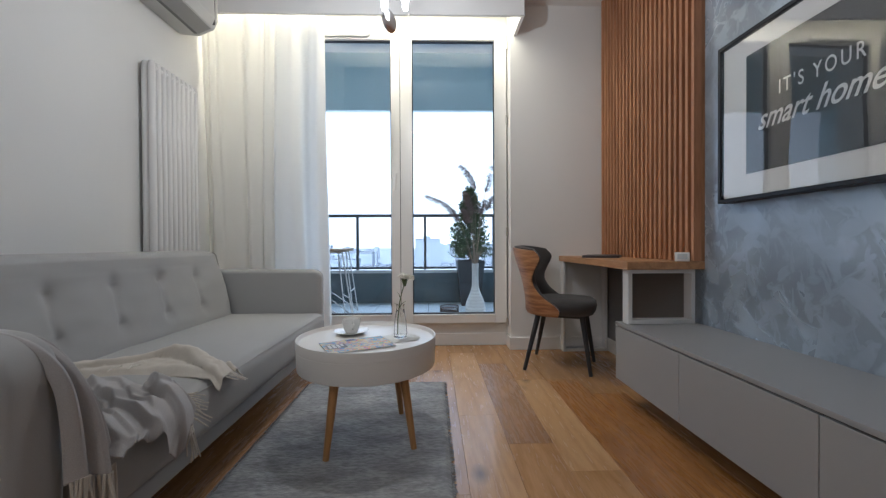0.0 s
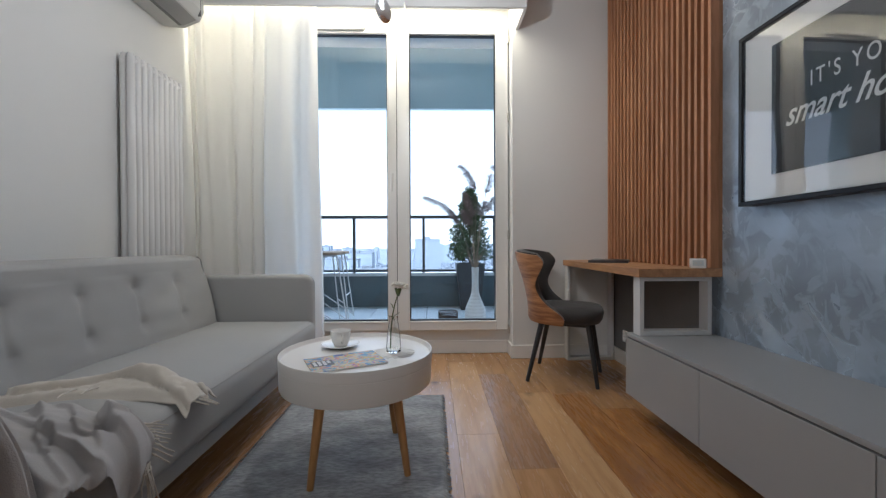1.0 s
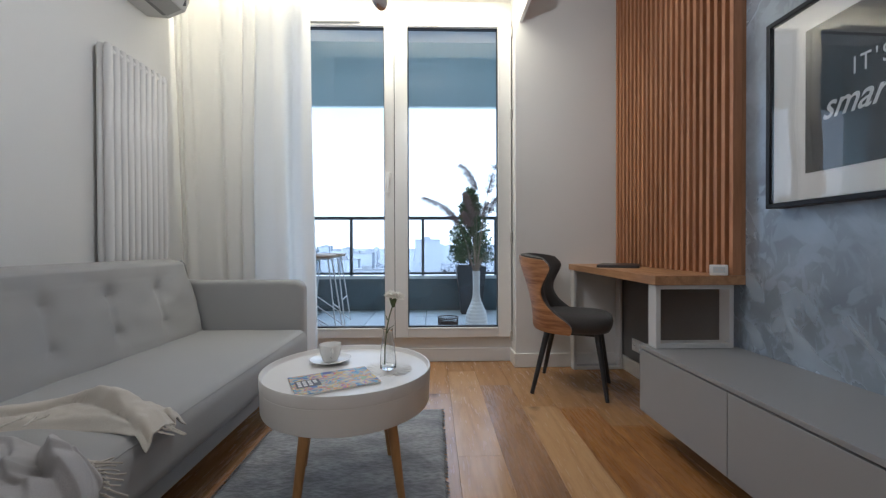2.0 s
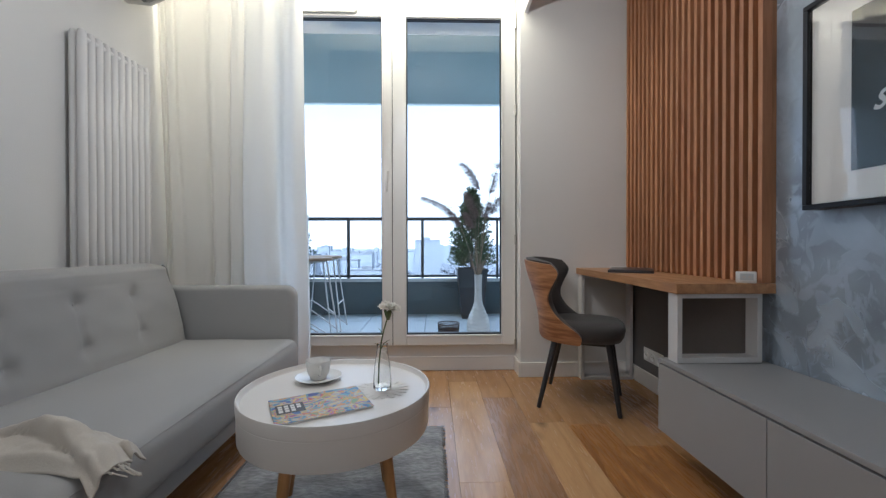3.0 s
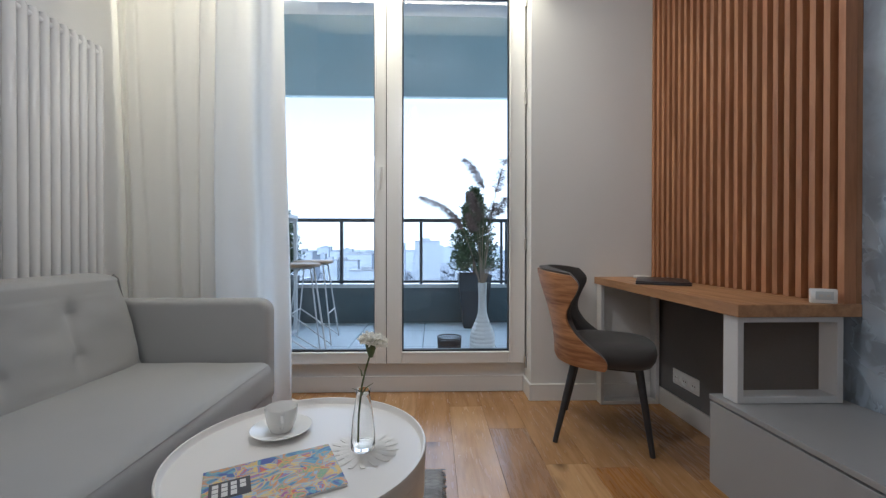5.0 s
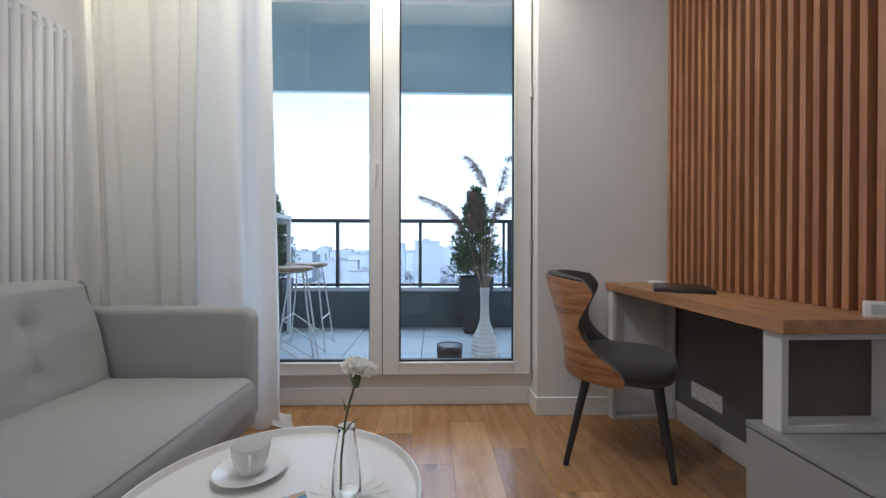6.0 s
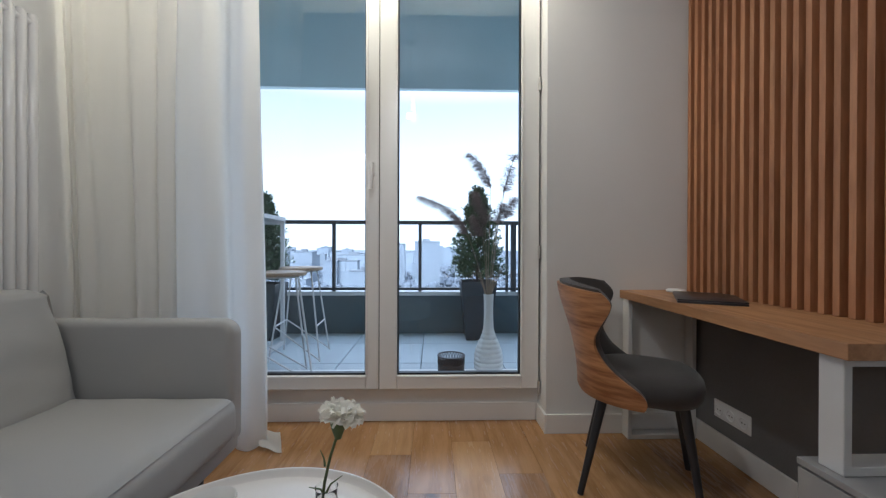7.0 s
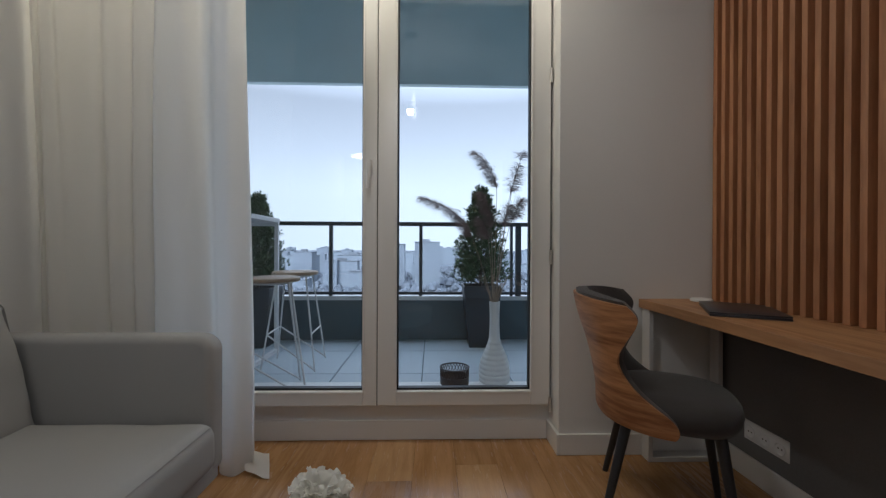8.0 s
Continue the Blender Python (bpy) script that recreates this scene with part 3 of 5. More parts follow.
for lx0, lx1, gx0, gx1 in ((D0 + 0.015, -0.2635, -1.03, -0.334), (-0.2595, 0.602, -0.165, 0.506)):
    z0, z1, gz0, gz1 = DZ0 + 0.006, DZ1 - 0.012, 0.265, 2.489
    lf = Geo()
    lf.box(lx0, gx0, FY0, FY1, z0, z1, 0.004).box(gx1, lx1, FY0, FY1, z0, z1, 0.004)
    lf.box(gx0, gx1, FY0, FY1, z0, gz0, 0.004).box(gx0, gx1, FY0, FY1, gz1, z1, 0.004)
    leaf = part("leaf", lf, PVC, door, smooth=False)
    gk = Geo()
    w = 0.007
    gk.box(gx0, gx1, 3.206, 3.236, gz0, gz0 + w + 0.004).box(gx0, gx1, 3.206, 3.236, gz1 - w, gz1)
    gk.box(gx0, gx0 + w, 3.206, 3.236, gz0 + w, gz1 - w).box(gx1 - w, gx1, 3.206, 3.236, gz0 + w, gz1 - w)
    part("gasket", gk, RUBBER, leaf, "black rubber glazing gasket", smooth=False)
    bead = Geo()
    for bx0, bx1, bz0, bz1 in ((gx0 - 0.012, gx0, gz0 - 0.012, gz1 + 0.012), (gx1, gx1 + 0.012, gz0 - 0.012, gz1 + 0.012),
                               (gx0, gx1, gz0 - 0.012, gz0), (gx0, gx1, gz1, gz1 + 0.012)):
        bead.box(bx0, bx1, FY0 - 0.004, FY0 + 0.002, bz0, bz1, 0.002)
    part("glazing_bead", bead, PVC, leaf, smooth=False)
    pane = part("pane", Geo().box(gx0 + w, gx1 - w, 3.222, 3.226, gz0 + w, gz1 - w), PANE, leaf, "clear glass pane", smooth=False)
    pane.visible_shadow = False
    if gx1 < 0:
        hd = Geo().box(-0.310, -0.284, FY0 - 0.012, FY0, 1.34, 1.415, 0.004)
        hd.tube([(-0.297, FY0 - 0.01, 1.39), (-0.297, FY0 - 0.045, 1.39)], 0.009, 10)
        hd.tube([(-0.297, FY0 - 0.045, 1.402), (-0.298, FY0 - 0.052, 1.36), (-0.302, FY0 - 0.049, 1.265)], 0.0125, 10, 0.011)
        part("handle", hd, PVC, leaf, "white lever handle")
    else:
        for hz in (0.20, 0.935, 1.845, 2.45):
            part("hinge", Geo().tube([(0.602, FY0 - 0.006, hz - 0.035), (0.602, FY0 - 0.006, hz + 0.035)], 0.0075, 10), STEEL, leaf, "small metal hinge")
# Black strip paints the shade in the gap between the leaves.
part("meeting_cover", Geo().box(-0.2655, -0.2575, FY0 + 0.006, FY0 + 0.03, DZ0 + 0.006, DZ1 - 0.012), GAP, door, "black strip as the shade in the gap between the leaves", smooth=False)
vent = thing("window_vent", "white plastic trickle vent on the top of the door frame", "air vent")
part("vent_body", Geo().box(-0.93, -0.495, FY0 - 0.035, FY0 - 0.0005, 2.512, 2.548, 0.008), PVC, vent, smooth=True)
part("vent_lip", Geo().box(-0.915, -0.51, FY0 - 0.03, FY0 - 0.004, 2.504, 2.511, 0.001), AC_WHITE, vent, "grey vent slot", smooth=False)

# slatted oak panel over the desk
panel = thing("slat_panel", "vertical oak slat wall panel above the desk", "wall panel")
part("backing", Geo().box(1.352, XR - 0.001, 1.9405, PIER_Y - 0.002, 0.742, ZC - 0.002), wood("dark_oak_backing", (0.42, 0.21, 0.10), (0.30, 0.14, 0.062), 0.5, along="Z"), panel, "brown wood backing board", smooth=False)
slat = Geo().box(-0.0198, 0.0198, -0.0108, 0.0108, 0.742 - 1.73, ZC - 0.002 - 1.73, 0.0014).mesh("slat", SLAT_WOOD, False)
for k in range(23):
    ob = part("slat", slat, None, panel)
    ob.location = (1.332, 1.951 + 0.0481 * k, 1.73)

# plank floor
floor = tagged(new("floor", Geo().box(XL - 0.2, XR + 0.2, YB - 0.2, YW, -0.2, -0.012).mesh("floor", JOINT, False)), "oak plank floor in mixed honey, pale and smoked tones", "floor", kind="structure")

# Dark sheet laid over the plaster to paint in the shade under the desk.
whole("wall_panel", Geo().box(XR - 0.006, XR - 0.0005, 2.03, PIER_Y - 0.003, 0.101, 0.70), UNDER, "dark panel painting in the shade under the desk", "wall", kind="structure", smooth=False)
# Housing made up for the unseen fill lamp.
fill_housing = thing("ceiling_lamp", "unseen round fill lamp housing added behind the camera", "ceiling lamp", (-1.2, -1.9, 0))
part("base_ring", Geo().lathe([(0.0, ZC), (0.28, ZC), (0.28, ZC - 0.06), (0.262, ZC - 0.07), (0.262, ZC - 0.03), (0.0, ZC - 0.03)], 40), TRIM, fill_housing)

# ---- air conditioner, radiator ----
ac = thing("air_conditioner", "grey-white wall air conditioner with a closed louvre", "air conditioner")
prof = [(0.0, 0.0), (0.13, -0.012), (0.225, 0.03), (0.25, 0.085), (0.245, 0.27), (0.2, 0.30), (0.0, 0.30)]
vs = [(XL + 0.001 + px, y, 2.255 + pz) for y in (1.86, 2.69) for px, pz in prof]
n = len(prof)
body = Geo().add(vs, [(k, k + 1, n + k + 1, n + k) for k in range(n - 1)] + [tuple(range(n))[::-1], tuple(range(n, 2 * n)), (n - 1, 0, n, 2 * n - 1)])
part("body", body, AC_WHITE, ac, angle=25)
part("louvre", Geo().add([(XL + 0.14, 1.89, 2.2445), (XL + 0.22, 1.89, 2.280), (XL + 0.22, 2.66, 2.280), (XL + 0.14, 2.66, 2.2445),
                          (XL + 0.138, 1.89, 2.2415), (XL + 0.219, 1.89, 2.277), (XL + 0.219, 2.66, 2.277), (XL + 0.138, 2.66, 2.2415)],
                         [(0, 1, 2, 3), (7, 6, 5, 4), (0, 4, 5, 1), (1, 5, 6, 2), (2, 6, 7, 3), (3, 7, 4, 0)]), AC_FLAP, ac, "closed grey air louvre", smooth=False)
part("air_slot", Geo().box(XL + 0.118, XL + 0.138, 1.9, 2.65, 2.2385, 2.245), AC_DARK, ac, "dark air outlet slot", smooth=False)
part("side_seam", Geo().box(XL + 0.03, XL + 0.252, 2.655, 2.659, 2.30, 2.545), AC_DARK, ac, smooth=False)

rad = thing("radiator", "tall white tubular column radiator on the wall", "radiator")
tube = Geo().lathe([(0.0, 0.52), (0.014, 0.522), (0.0205, 0.54), (0.0205, 1.885), (0.014, 1.905), (0.0, 1.907)], 20).mesh("tube", ENAMEL)
for k in range(10):
    for dx in (0.034, 0.069):
        ob = part("tube", tube, None, rad)
        ob.location = (XL + dx, 2.318 + 0.0452 * k, 0)
for z in (0.56, 1.87):
    for dx in (0.034, 0.069):
        part("header", Geo().tube([(XL + dx, 2.304, z), (XL + dx, 2.738, z)], 0.0155, 12), ENAMEL, rad)
for y in (2.4, 2.66):
    part("bracket", Geo().box(XL, XL + 0.055, y - 0.012, y + 0.012, 1.60, 1.64), ENAMEL, rad, smooth=False)

# ---- curtain ----


def curtain_sheet(u, v):
    """u across from the wall to the open edge, v from top to bottom."""
    x = lerp(-1.665, -0.785, u) + 0.045 * smooth_step((v - 0.35) / 0.65) * u
    z = lerp(2.675, 0.004, v)
    amp = lerp(0.026, 0.05, smooth_step(v * 1.5)) * (0.55 + 0.7 * noise.noise((u * 3, 4.1, v * 0.6)) ** 2 + 0.35 * u) * lerp(0.4, 1.0, smooth_step((u - 0.12) / 0.25))
    ph = u * 33 + 5.0 * noise.noise((u * 3.2, 0.3, v * 0.55)) + 2.0 * noise.noise((u * 8, 2.3, v * 0.4))
    y = 2.875 + amp * math.sin(ph) + 0.009 * math.sin(2.1 * ph + 1.3 + v) + 0.02 * noise.noise((u * 2, v * 1.7, 7))
    x += 0.012 * math.cos(ph) * v
    back = 0.085 * smooth_step(v * 1.1)
    return (x * (1 + back / 2.875) if u > 0.2 else x * (1 + back / 2.875 * u * 5) if x > -1.66 else x, y + back, z)


cur = thing("curtain", "long white sheer curtain gathered beside the balcony door", "curtain")
part("panel", Geo().grid(curtain_sheet, 220, 70), CURTAIN, cur, angle=180)


def spill(u, v):
    x = lerp(-0.785, -0.668, u) - 0.085 * v
    y = lerp(2.925, 3.10, v) - 0.03 * u * (1 - v)
    return (x, y, 0.004 + 0.022 * (1 - u) ** 2 + 0.006 * math.sin(4 * u + 3 * v) ** 2)


part("hem", Geo().slab(spill, 12, 12, 0.002), CURTAIN, cur, "folded hem lying on the floor")

# ---- sofa ----
sofa = thing("sofa", "grey woven fabric sofa bed with tufted backrest", "sofa")
SY0, SY1 = 0.808, 2.575


def pad(x0, x1, y0, y1, z0, z1, r, nx=10, puff=0.0):
    """A soft upholstered block with rounded edges and a slightly domed top."""
    bm = bmesh.new()
    bmesh.ops.create_cube(bm, size=1)
    for q in bm.verts:
        q.co = ((x0 + x1) / 2 + q.co.x * (x1 - x0), (y0 + y1) / 2 + q.co.y * (y1 - y0), (z0 + z1) / 2 + q.co.z * (z1 - z0))
    bmesh.ops.bevel(bm, geom=bm.edges[:], offset=r, segments=6, profile=0.5, affect="EDGES")
    bmesh.ops.subdivide_edges(bm, edges=[e for e in bm.edges if e.calc_length() > 0.12], cuts=nx, use_grid_fill=True)
    for q in bm.verts:
        a = math.sin(math.pi * min(1, max(0, (q.co.x - x0) / (x1 - x0)))) * math.sin(math.pi * min(1, max(0, (q.co.y - y0) / (y1 - y0))))
        s = noise.noise((q.co.x * 5, q.co.y * 5, q.co.z * 5)) * 0.004
        if q.co.z > (z0 + z1) / 2:
            q.co.z += puff * a + s
        q.co.x += s * 0.6
    bm.verts.index_update()
    g = Geo().add([q.co[:] for q in bm.verts], [[q.index for q in f.verts] for f in bm.faces])
    bm.free()
    return g


part("seat", pad(-1.345, -0.703, SY0 - 0.01, SY1 + 0.004, 0.232, 0.396, 0.048, 12, 0.025), SOFA, sofa, angle=60)
part("base", Geo().box(-1.56, -0.738, 0.70, SY1 + 0.06, 0.172, 0.231, 0.008), SOFA, sofa, "fabric covered base rail", smooth=False)
seam = Geo()
seam.tube([(-0.7155, SY0 + 0.03, 0.384), (-0.7155, SY1 - 0.03, 0.384)], 0.0018, 6)
part("piping", seam, SOFA, sofa, "seam along the front edge")
TUFT_Y = [1.125 + 0.289 * k for k in range(-1, 5)]


def back_sheet(u, v):
    """u along the sofa, v from the seat to the top and over it to the rear."""
    y = lerp(SY0 + 0.005, SY1 - 0.012, u)
    if v < 0.75:
        s = v / 0.75
        x, z = lerp(-1.292, -1.392, s), lerp(0.36, 0.782, s)
        e = min(u * 1.8, (1 - u) * 1.8)
        bulge = 0.022 * (1 - math.exp(-e / 0.04)) * (1 - math.exp(-s / 0.06))
        bulge *= 0.75 + 0.25 * abs(math.sin(math.pi * (y - TUFT_Y[0]) / 0.289)) * (1 if s < 0.85 else 0.6)
        dent = 0
        for zt in (0.49, 0.665):
            for yt in TUFT_Y:
                d2 = (y - yt) ** 2 + (z - zt) ** 2
                if d2 < 0.06:
                    dent += 0.015 * math.exp(-d2 / 0.0011) + 0.011 * math.exp(-d2 / 0.010)
        for yt in TUFT_Y:
            if 0.49 < z < 0.665:
                dent += 0.006 * math.exp(-((y - yt - 0.01 * math.sin(30 * z)) / 0.014) ** 2)
        pull = 0.006 * noise.noise((y * 6, z * 14, 1)) + 0.007 * math.exp(-((s - 0.12) / 0.05) ** 2) * noise.noise((y * 4, 3, 2))
        x += bulge - dent + pull
    else:
        a = (v - 0.75) / 0.25 * math.pi * 0.62
        x = -1.425 + 0.035 * math.cos(a) - 0.10 * smooth_step((v - 0.75) / 0.25)
        z = 0.782 + 0.026 * math.sin(a) - 0.20 * smooth_step((v - 0.9) / 0.1)
    k = 0.012 * (math.exp(-u * 60) + math.exp(-(1 - u) * 60)) * smooth_step((v - 0.5) * 4)
    return (x - k, y, z - k)


back = Geo().grid(back_sheet, 190, 74)
back.box(-1.545, -1.44, SY0 + 0.01, SY1 - 0.017, 0.24, 0.66, 0.02)
part("backrest", back, SOFA, sofa, "tufted backrest cushion", angle=180)
side = Geo()
for ye in (SY0 + 0.005, SY1 - 0.012):
    k = [(-1.30, ye, 0.36), (-1.398, ye, 0.775), (-1.42, ye, 0.795), (-1.50, ye, 0.74), (-1.53, ye, 0.36)]
    side.add(k, [(0, 1, 2, 3, 4)])
tagged(part("backrest_side", side, SOFA, sofa, smooth=False), kind="stuff")
button = Geo().lathe([(0.0, 0.004), (0.006, 0.003), (0.009, 0.0), (0.009, -0.003)], 10).mesh("tuft_button", SOFA)
for zt in (0.49, 0.665):
    for yt in TUFT_Y:
        ob = part("tuft_button", button, None, sofa)
        ob.matrix_basis = pose(lerp(-1.292, -1.392, (zt - 0.36) / 0.422) - 0.017, yt, zt, 0, 90, 0)


def armrest(x0, x1, y0, y1, z0, z1, big=0.062, edge=0.028):
    """An upholstered arm: rounded front corner in profile, softly rolled along both faces."""
    g, rings = Geo(), []
    steps = [(y0 + edge * (1 - math.cos(a)), edge * (1 - math.sin(a))) for a in (math.pi / 2 * k / 6 for k in range(7))]
    steps += [(y0 + y1 - y, d) for y, d in steps[::-1]]
    vs = []
    for y, d in steps:
        ring = []
        for cx, cz, r, a0 in ((x1 - d, z1 - d, big - d, 0), (x0 + d, z1 - d, 0.04 - d, 90), (x0 + d, z0 + d, 0.035 - d, 180), (x1 - d, z0 + d, 0.035 - d, 270)):
            sx, sz = (1 if a0 in (0, 270) else -1), (1 if a0 in (0, 90) else -1)
            for k in range(13):
                a = radians(a0 + 90 * k / 12)
                x, z = cx - sx * r + r * math.cos(a), cz - sz * r + r * math.sin(a)
                ring.append((x, y, z + 0.003 * noise.noise((x * 6, y * 6, z * 6))))
        rings.append(ring)
        vs += ring
    n = len(rings[0])
    fs = [(i * n + k, i * n + (k + 1) % n, (i + 1) * n + (k + 1) % n, (i + 1) * n + k) for i in range(len(rings) - 1) for k in range(n)]
    fs += [tuple(range(n))[::-1], tuple(range((len(rings) - 1) * n, len(rings) * n))]
    return g.add(vs, [f[::-1] for f in fs])


part("armrest", armrest(-1.56, -0.726, 0.668, SY0 - 0.010, 0.19, 0.670, 0.09, 0.03), SOFA, sofa, angle=60)
part("armrest", armrest(-1.56, -0.736, SY1 + 0.006, SY1 + 0.098, 0.19, 0.676), SOFA, sofa, angle=60)
for x in (-0.79, -1.48):
    for y in (0.80, 2.46):
        part("leg", Geo().tube([(x, y, 0.173), (x, y, 0.0)], 0.017, 14, 0.012), BLACK, sofa, "black round leg")

# ---- throw blanket ----
throw = thing("throw_blanket", "crumpled grey and cream wool throw with fringes on the sofa", "blanket")


def seat_top(x):
    """Height of the sofa's seat surface and its falling front."""
    return 0.388 if x < -0.705 else 0.388 - max(0, (x + 0.705)) * 6


def lap(p):
    """A fold that rises steeply and sinks slowly, once for each whole step."""
    s = p - math.floor(p)
    return smooth_step(s / 0.13) if s < 0.13 else 1 - smooth_step((s - 0.13) / 0.87)


def throw_seat(u, v):
    x = lerp(-1.20, -0.655, u) + 0.03 * noise.noise((v * 5, 0, 2))
    y = lerp(0.835, 1.17 + 0.08 * math.sin(u * 3.6) - 0.05 * u * u, v) + 0.03 * noise.noise((u * 5, v * 3, 0))
    w1, w2 = noise.noise((x * 3.5, y * 3.5, 3)), noise.noise((x * 6, y * 6, 7))
    a, b = lap(10.5 * (0.86 * y + 0.5 * x) + 0.75 * w1), lap(6.0 * (0.35 * y - 0.93 * x) + 0.9 * w2 + 0.4)
    s1 = 0.5 + 0.9 * smooth_step(0.5 + 1.6 * w2)
    f = 0.034 * a * s1 + 0.014 * lap(17 * (0.8 * y + 0.6 * x) + 1.1 * w2) + 0.018 * b * smooth_step(0.35 + 1.5 * w1) + 0.004 * noise.noise((x * 26, y * 26, 1))
    hgt = 0.008 + f
    e = min(1, min(v, 1 - v, u * 1.5) * 10 + 0.15)
    z = 0.401 + hgt * e
    if x > -0.725:
        s = (x + 0.725) / 0.07
        fall = 0.092 * s * s * (0.15 + 0.85 * math.exp(-((v - 0.74) / 0.32) ** 2))
        k = smooth_step(s * 1.6)
        z = 0.401 - 0.004 * k + hgt * e * (1 - 0.6 * k) - fall
        x = -0.725 + lerp(0.07 * s, 0.052 * math.sin(min(1, s) * 1.5), k) + f * 0.5 * k
    return (x, y, z)


def throw_strand(u, v):
    ax = lerp(-1.22, -0.672, u)
    ay = 1.285 + 0.10 * math.sin(u * 2.7) - 0.01 * u
    w = lerp(0.10, 0.185, math.sin(math.pi * min(1, u * 1.1)) ** 0.6) + 0.05 * smooth_step((u - 0.75) * 4)
    y = ay + (v - 0.5) * w
    w1 = noise.noise((u * 3.2, v * 2, 4))
    f = 1.15 * lap(v * 1.6 + 0.7 * u + 0.7 * w1)
    body = math.sin(math.pi * min(1, max(0, v))) ** 0.8
    swell = 0.45 + 0.95 * math.exp(-((u - 0.62) / 0.2) ** 2) + 0.2 * math.exp(-((u - 0.2) / 0.15) ** 2)
    hgt = (0.016 + 0.040 * body * swell) * (0.62 + 0.5 * f) + 0.005 * noise.noise((u * 22, v * 9, 2))
    e = min(1, min(v, 1 - v) * 7 + 0.12)
    return (ax + 0.03 * noise.noise((u * 4, v * 3, 8)), y, 0.402 + hgt * e - 0.03 * smooth_step((ax + 0.72) / 0.05))


DRAPE_OUTER = [(-0.95, 0.715, 0.674), (-0.86, 0.724, 0.672), (-0.785, 0.733, 0.655), (-0.742, 0.744, 0.618), (-0.719, 0.754, 0.560), (-0.714, 0.760, 0.475), (-0.713, 0.763, 0.372)]
DRAPE_INNER = [(-0.95, 0.802, 0.668), (-0.865, 0.806, 0.660), (-0.800, 0.812, 0.640), (-0.758, 0.820, 0.600), (-0.728, 0.830, 0.548), (-0.702, 0.842, 0.474), (-0.682, 0.847, 0.366)]


def glide(pts, s):
    """A smooth curve through the guide points."""
    i = min(len(pts) - 2, int(s * (len(pts) - 1)))
    f = s * (len(pts) - 1) - i
    p = [Vector(pts[min(len(pts) - 1, max(0, k))]) for k in (i - 1, i, i + 1, i + 2)]
    return 0.5 * (2 * p[1] + (p[2] - p[0]) * f + (2 * p[0] - 5 * p[1] + 4 * p[2] - p[3]) * f * f + (3 * p[1] - p[0] - 3 * p[2] + p[3]) * f ** 3)


def throw_arm(u, v):
    """A gathered end of the cloth: u across it, v from the top of the armrest down over its front corner."""
    p = glide(DRAPE_OUTER, v).lerp(glide(DRAPE_INNER, v), u)
    w1 = noise.noise((u * 3, v * 1.6, 5))
    bow = math.sin(math.pi * u) ** 0.8
    f = 0.5 - 0.5 * math.cos(2 * math.pi * (2.1 * u + 0.35 * w1 + 0.15 * v))
    g = 0.5 - 0.5 * math.cos(2 * math.pi * (4.7 * u + 0.9 * w1))
    d = (0.010 * bow + 0.019 * f + 0.004 * g) * smooth_step(v * 2.4) * (0.35 + 0.65 * min(1, 4 * u + 0.2))
    up = 1 - smooth_step((v - 0.15) * 3)
    return (p.x + d * (1 - 0.6 * up) , p.y + 0.003 * w1, p.z + (0.004 + d * 0.5) * up + 0.006 * math.sin(7 * u) * v)


part("spread_cloth", Geo().slab(throw_seat, 150, 150, 0.004, True), THROW_GREY, throw, "grey side of the throw", angle=180)
part("folded_cloth", Geo().slab(throw_strand, 80, 46, 0.004), THROW_CREAM, throw, "cream side of the throw", angle=180)
part("draped_cloth", Geo().slab(throw_arm, 60, 60, 0.004), THROW_GREY, throw, "grey cloth draped over the armrest", angle=180)


def fringe(count, fn, length, drop, seed, name="fringe", thick=0.0021, stray=0.3, floor_z=0.0):
    """Knotted wool strands along an edge; drop is their direction."""
    rnd = random.Random(seed)
    g = Geo()
    for k in range(count):
        p = Vector(fn((k + 0.5) / count))
        d = Vector(drop) + Vector((rnd.uniform(-stray, stray), rnd.uniform(-stray, stray), rnd.uniform(-0.12, 0.12)))
        d = d.normalized() * length * rnd.uniform(0.75, 1.15)
        bend = Vector((rnd.uniform(-1, 1), rnd.uniform(-1, 1), 0)) * length * 0.6 * stray
        pts = [p, p + d * 0.18, p + d * 0.6 + bend, p + d + bend * 0.7]
        if drop[2] > -0.5:
            pts = [Vector((q.x, q.y, max(q.z, seat_top(q.x) + 0.006, floor_z))) for q in pts]
        g.tube(pts, thick, 6, thick * 0.8)
        if thick < 0.003:
            g.lathe([(0.0, -0.004), (0.0045, 0.0), (0.0, 0.004)], 6, tuple(pts[1]))
    part(name, g, THROW_CREAM, throw, "cream knotted wool fringe")


fringe(44, lambda s: throw_seat(lerp(0.42, 0.99, s), 1.0), 0.055, (0.45, 0.5, -0.45), 3, stray=0.25)
fringe(9, lambda s: throw_seat(1.0, lerp(0.84, 1.0, s)), 0.085, (0.05, 0.1, -1), 4, stray=0.14)
fringe(20, lambda s: throw_arm(lerp(0.03, 0.98, s), 0.99), 0.12, (0.02, 0.0, -1), 5, thick=0.0032, stray=0.07)
fringe(5, lambda s: throw_strand(1.0, lerp(0.25, 0.6, s)), 0.058, (0.9, -0.25, -0.3), 6, stray=0.45)
fringe(3, lambda s: throw_strand(lerp(0.40, 0.52, s), 0.03), 0.075, (0.35, -1, 0.1), 8, floor_z=0.452)

# ---- rug ----
rug = thing("rug", "grey shaggy viscose rug lying under the coffee table", "rug")


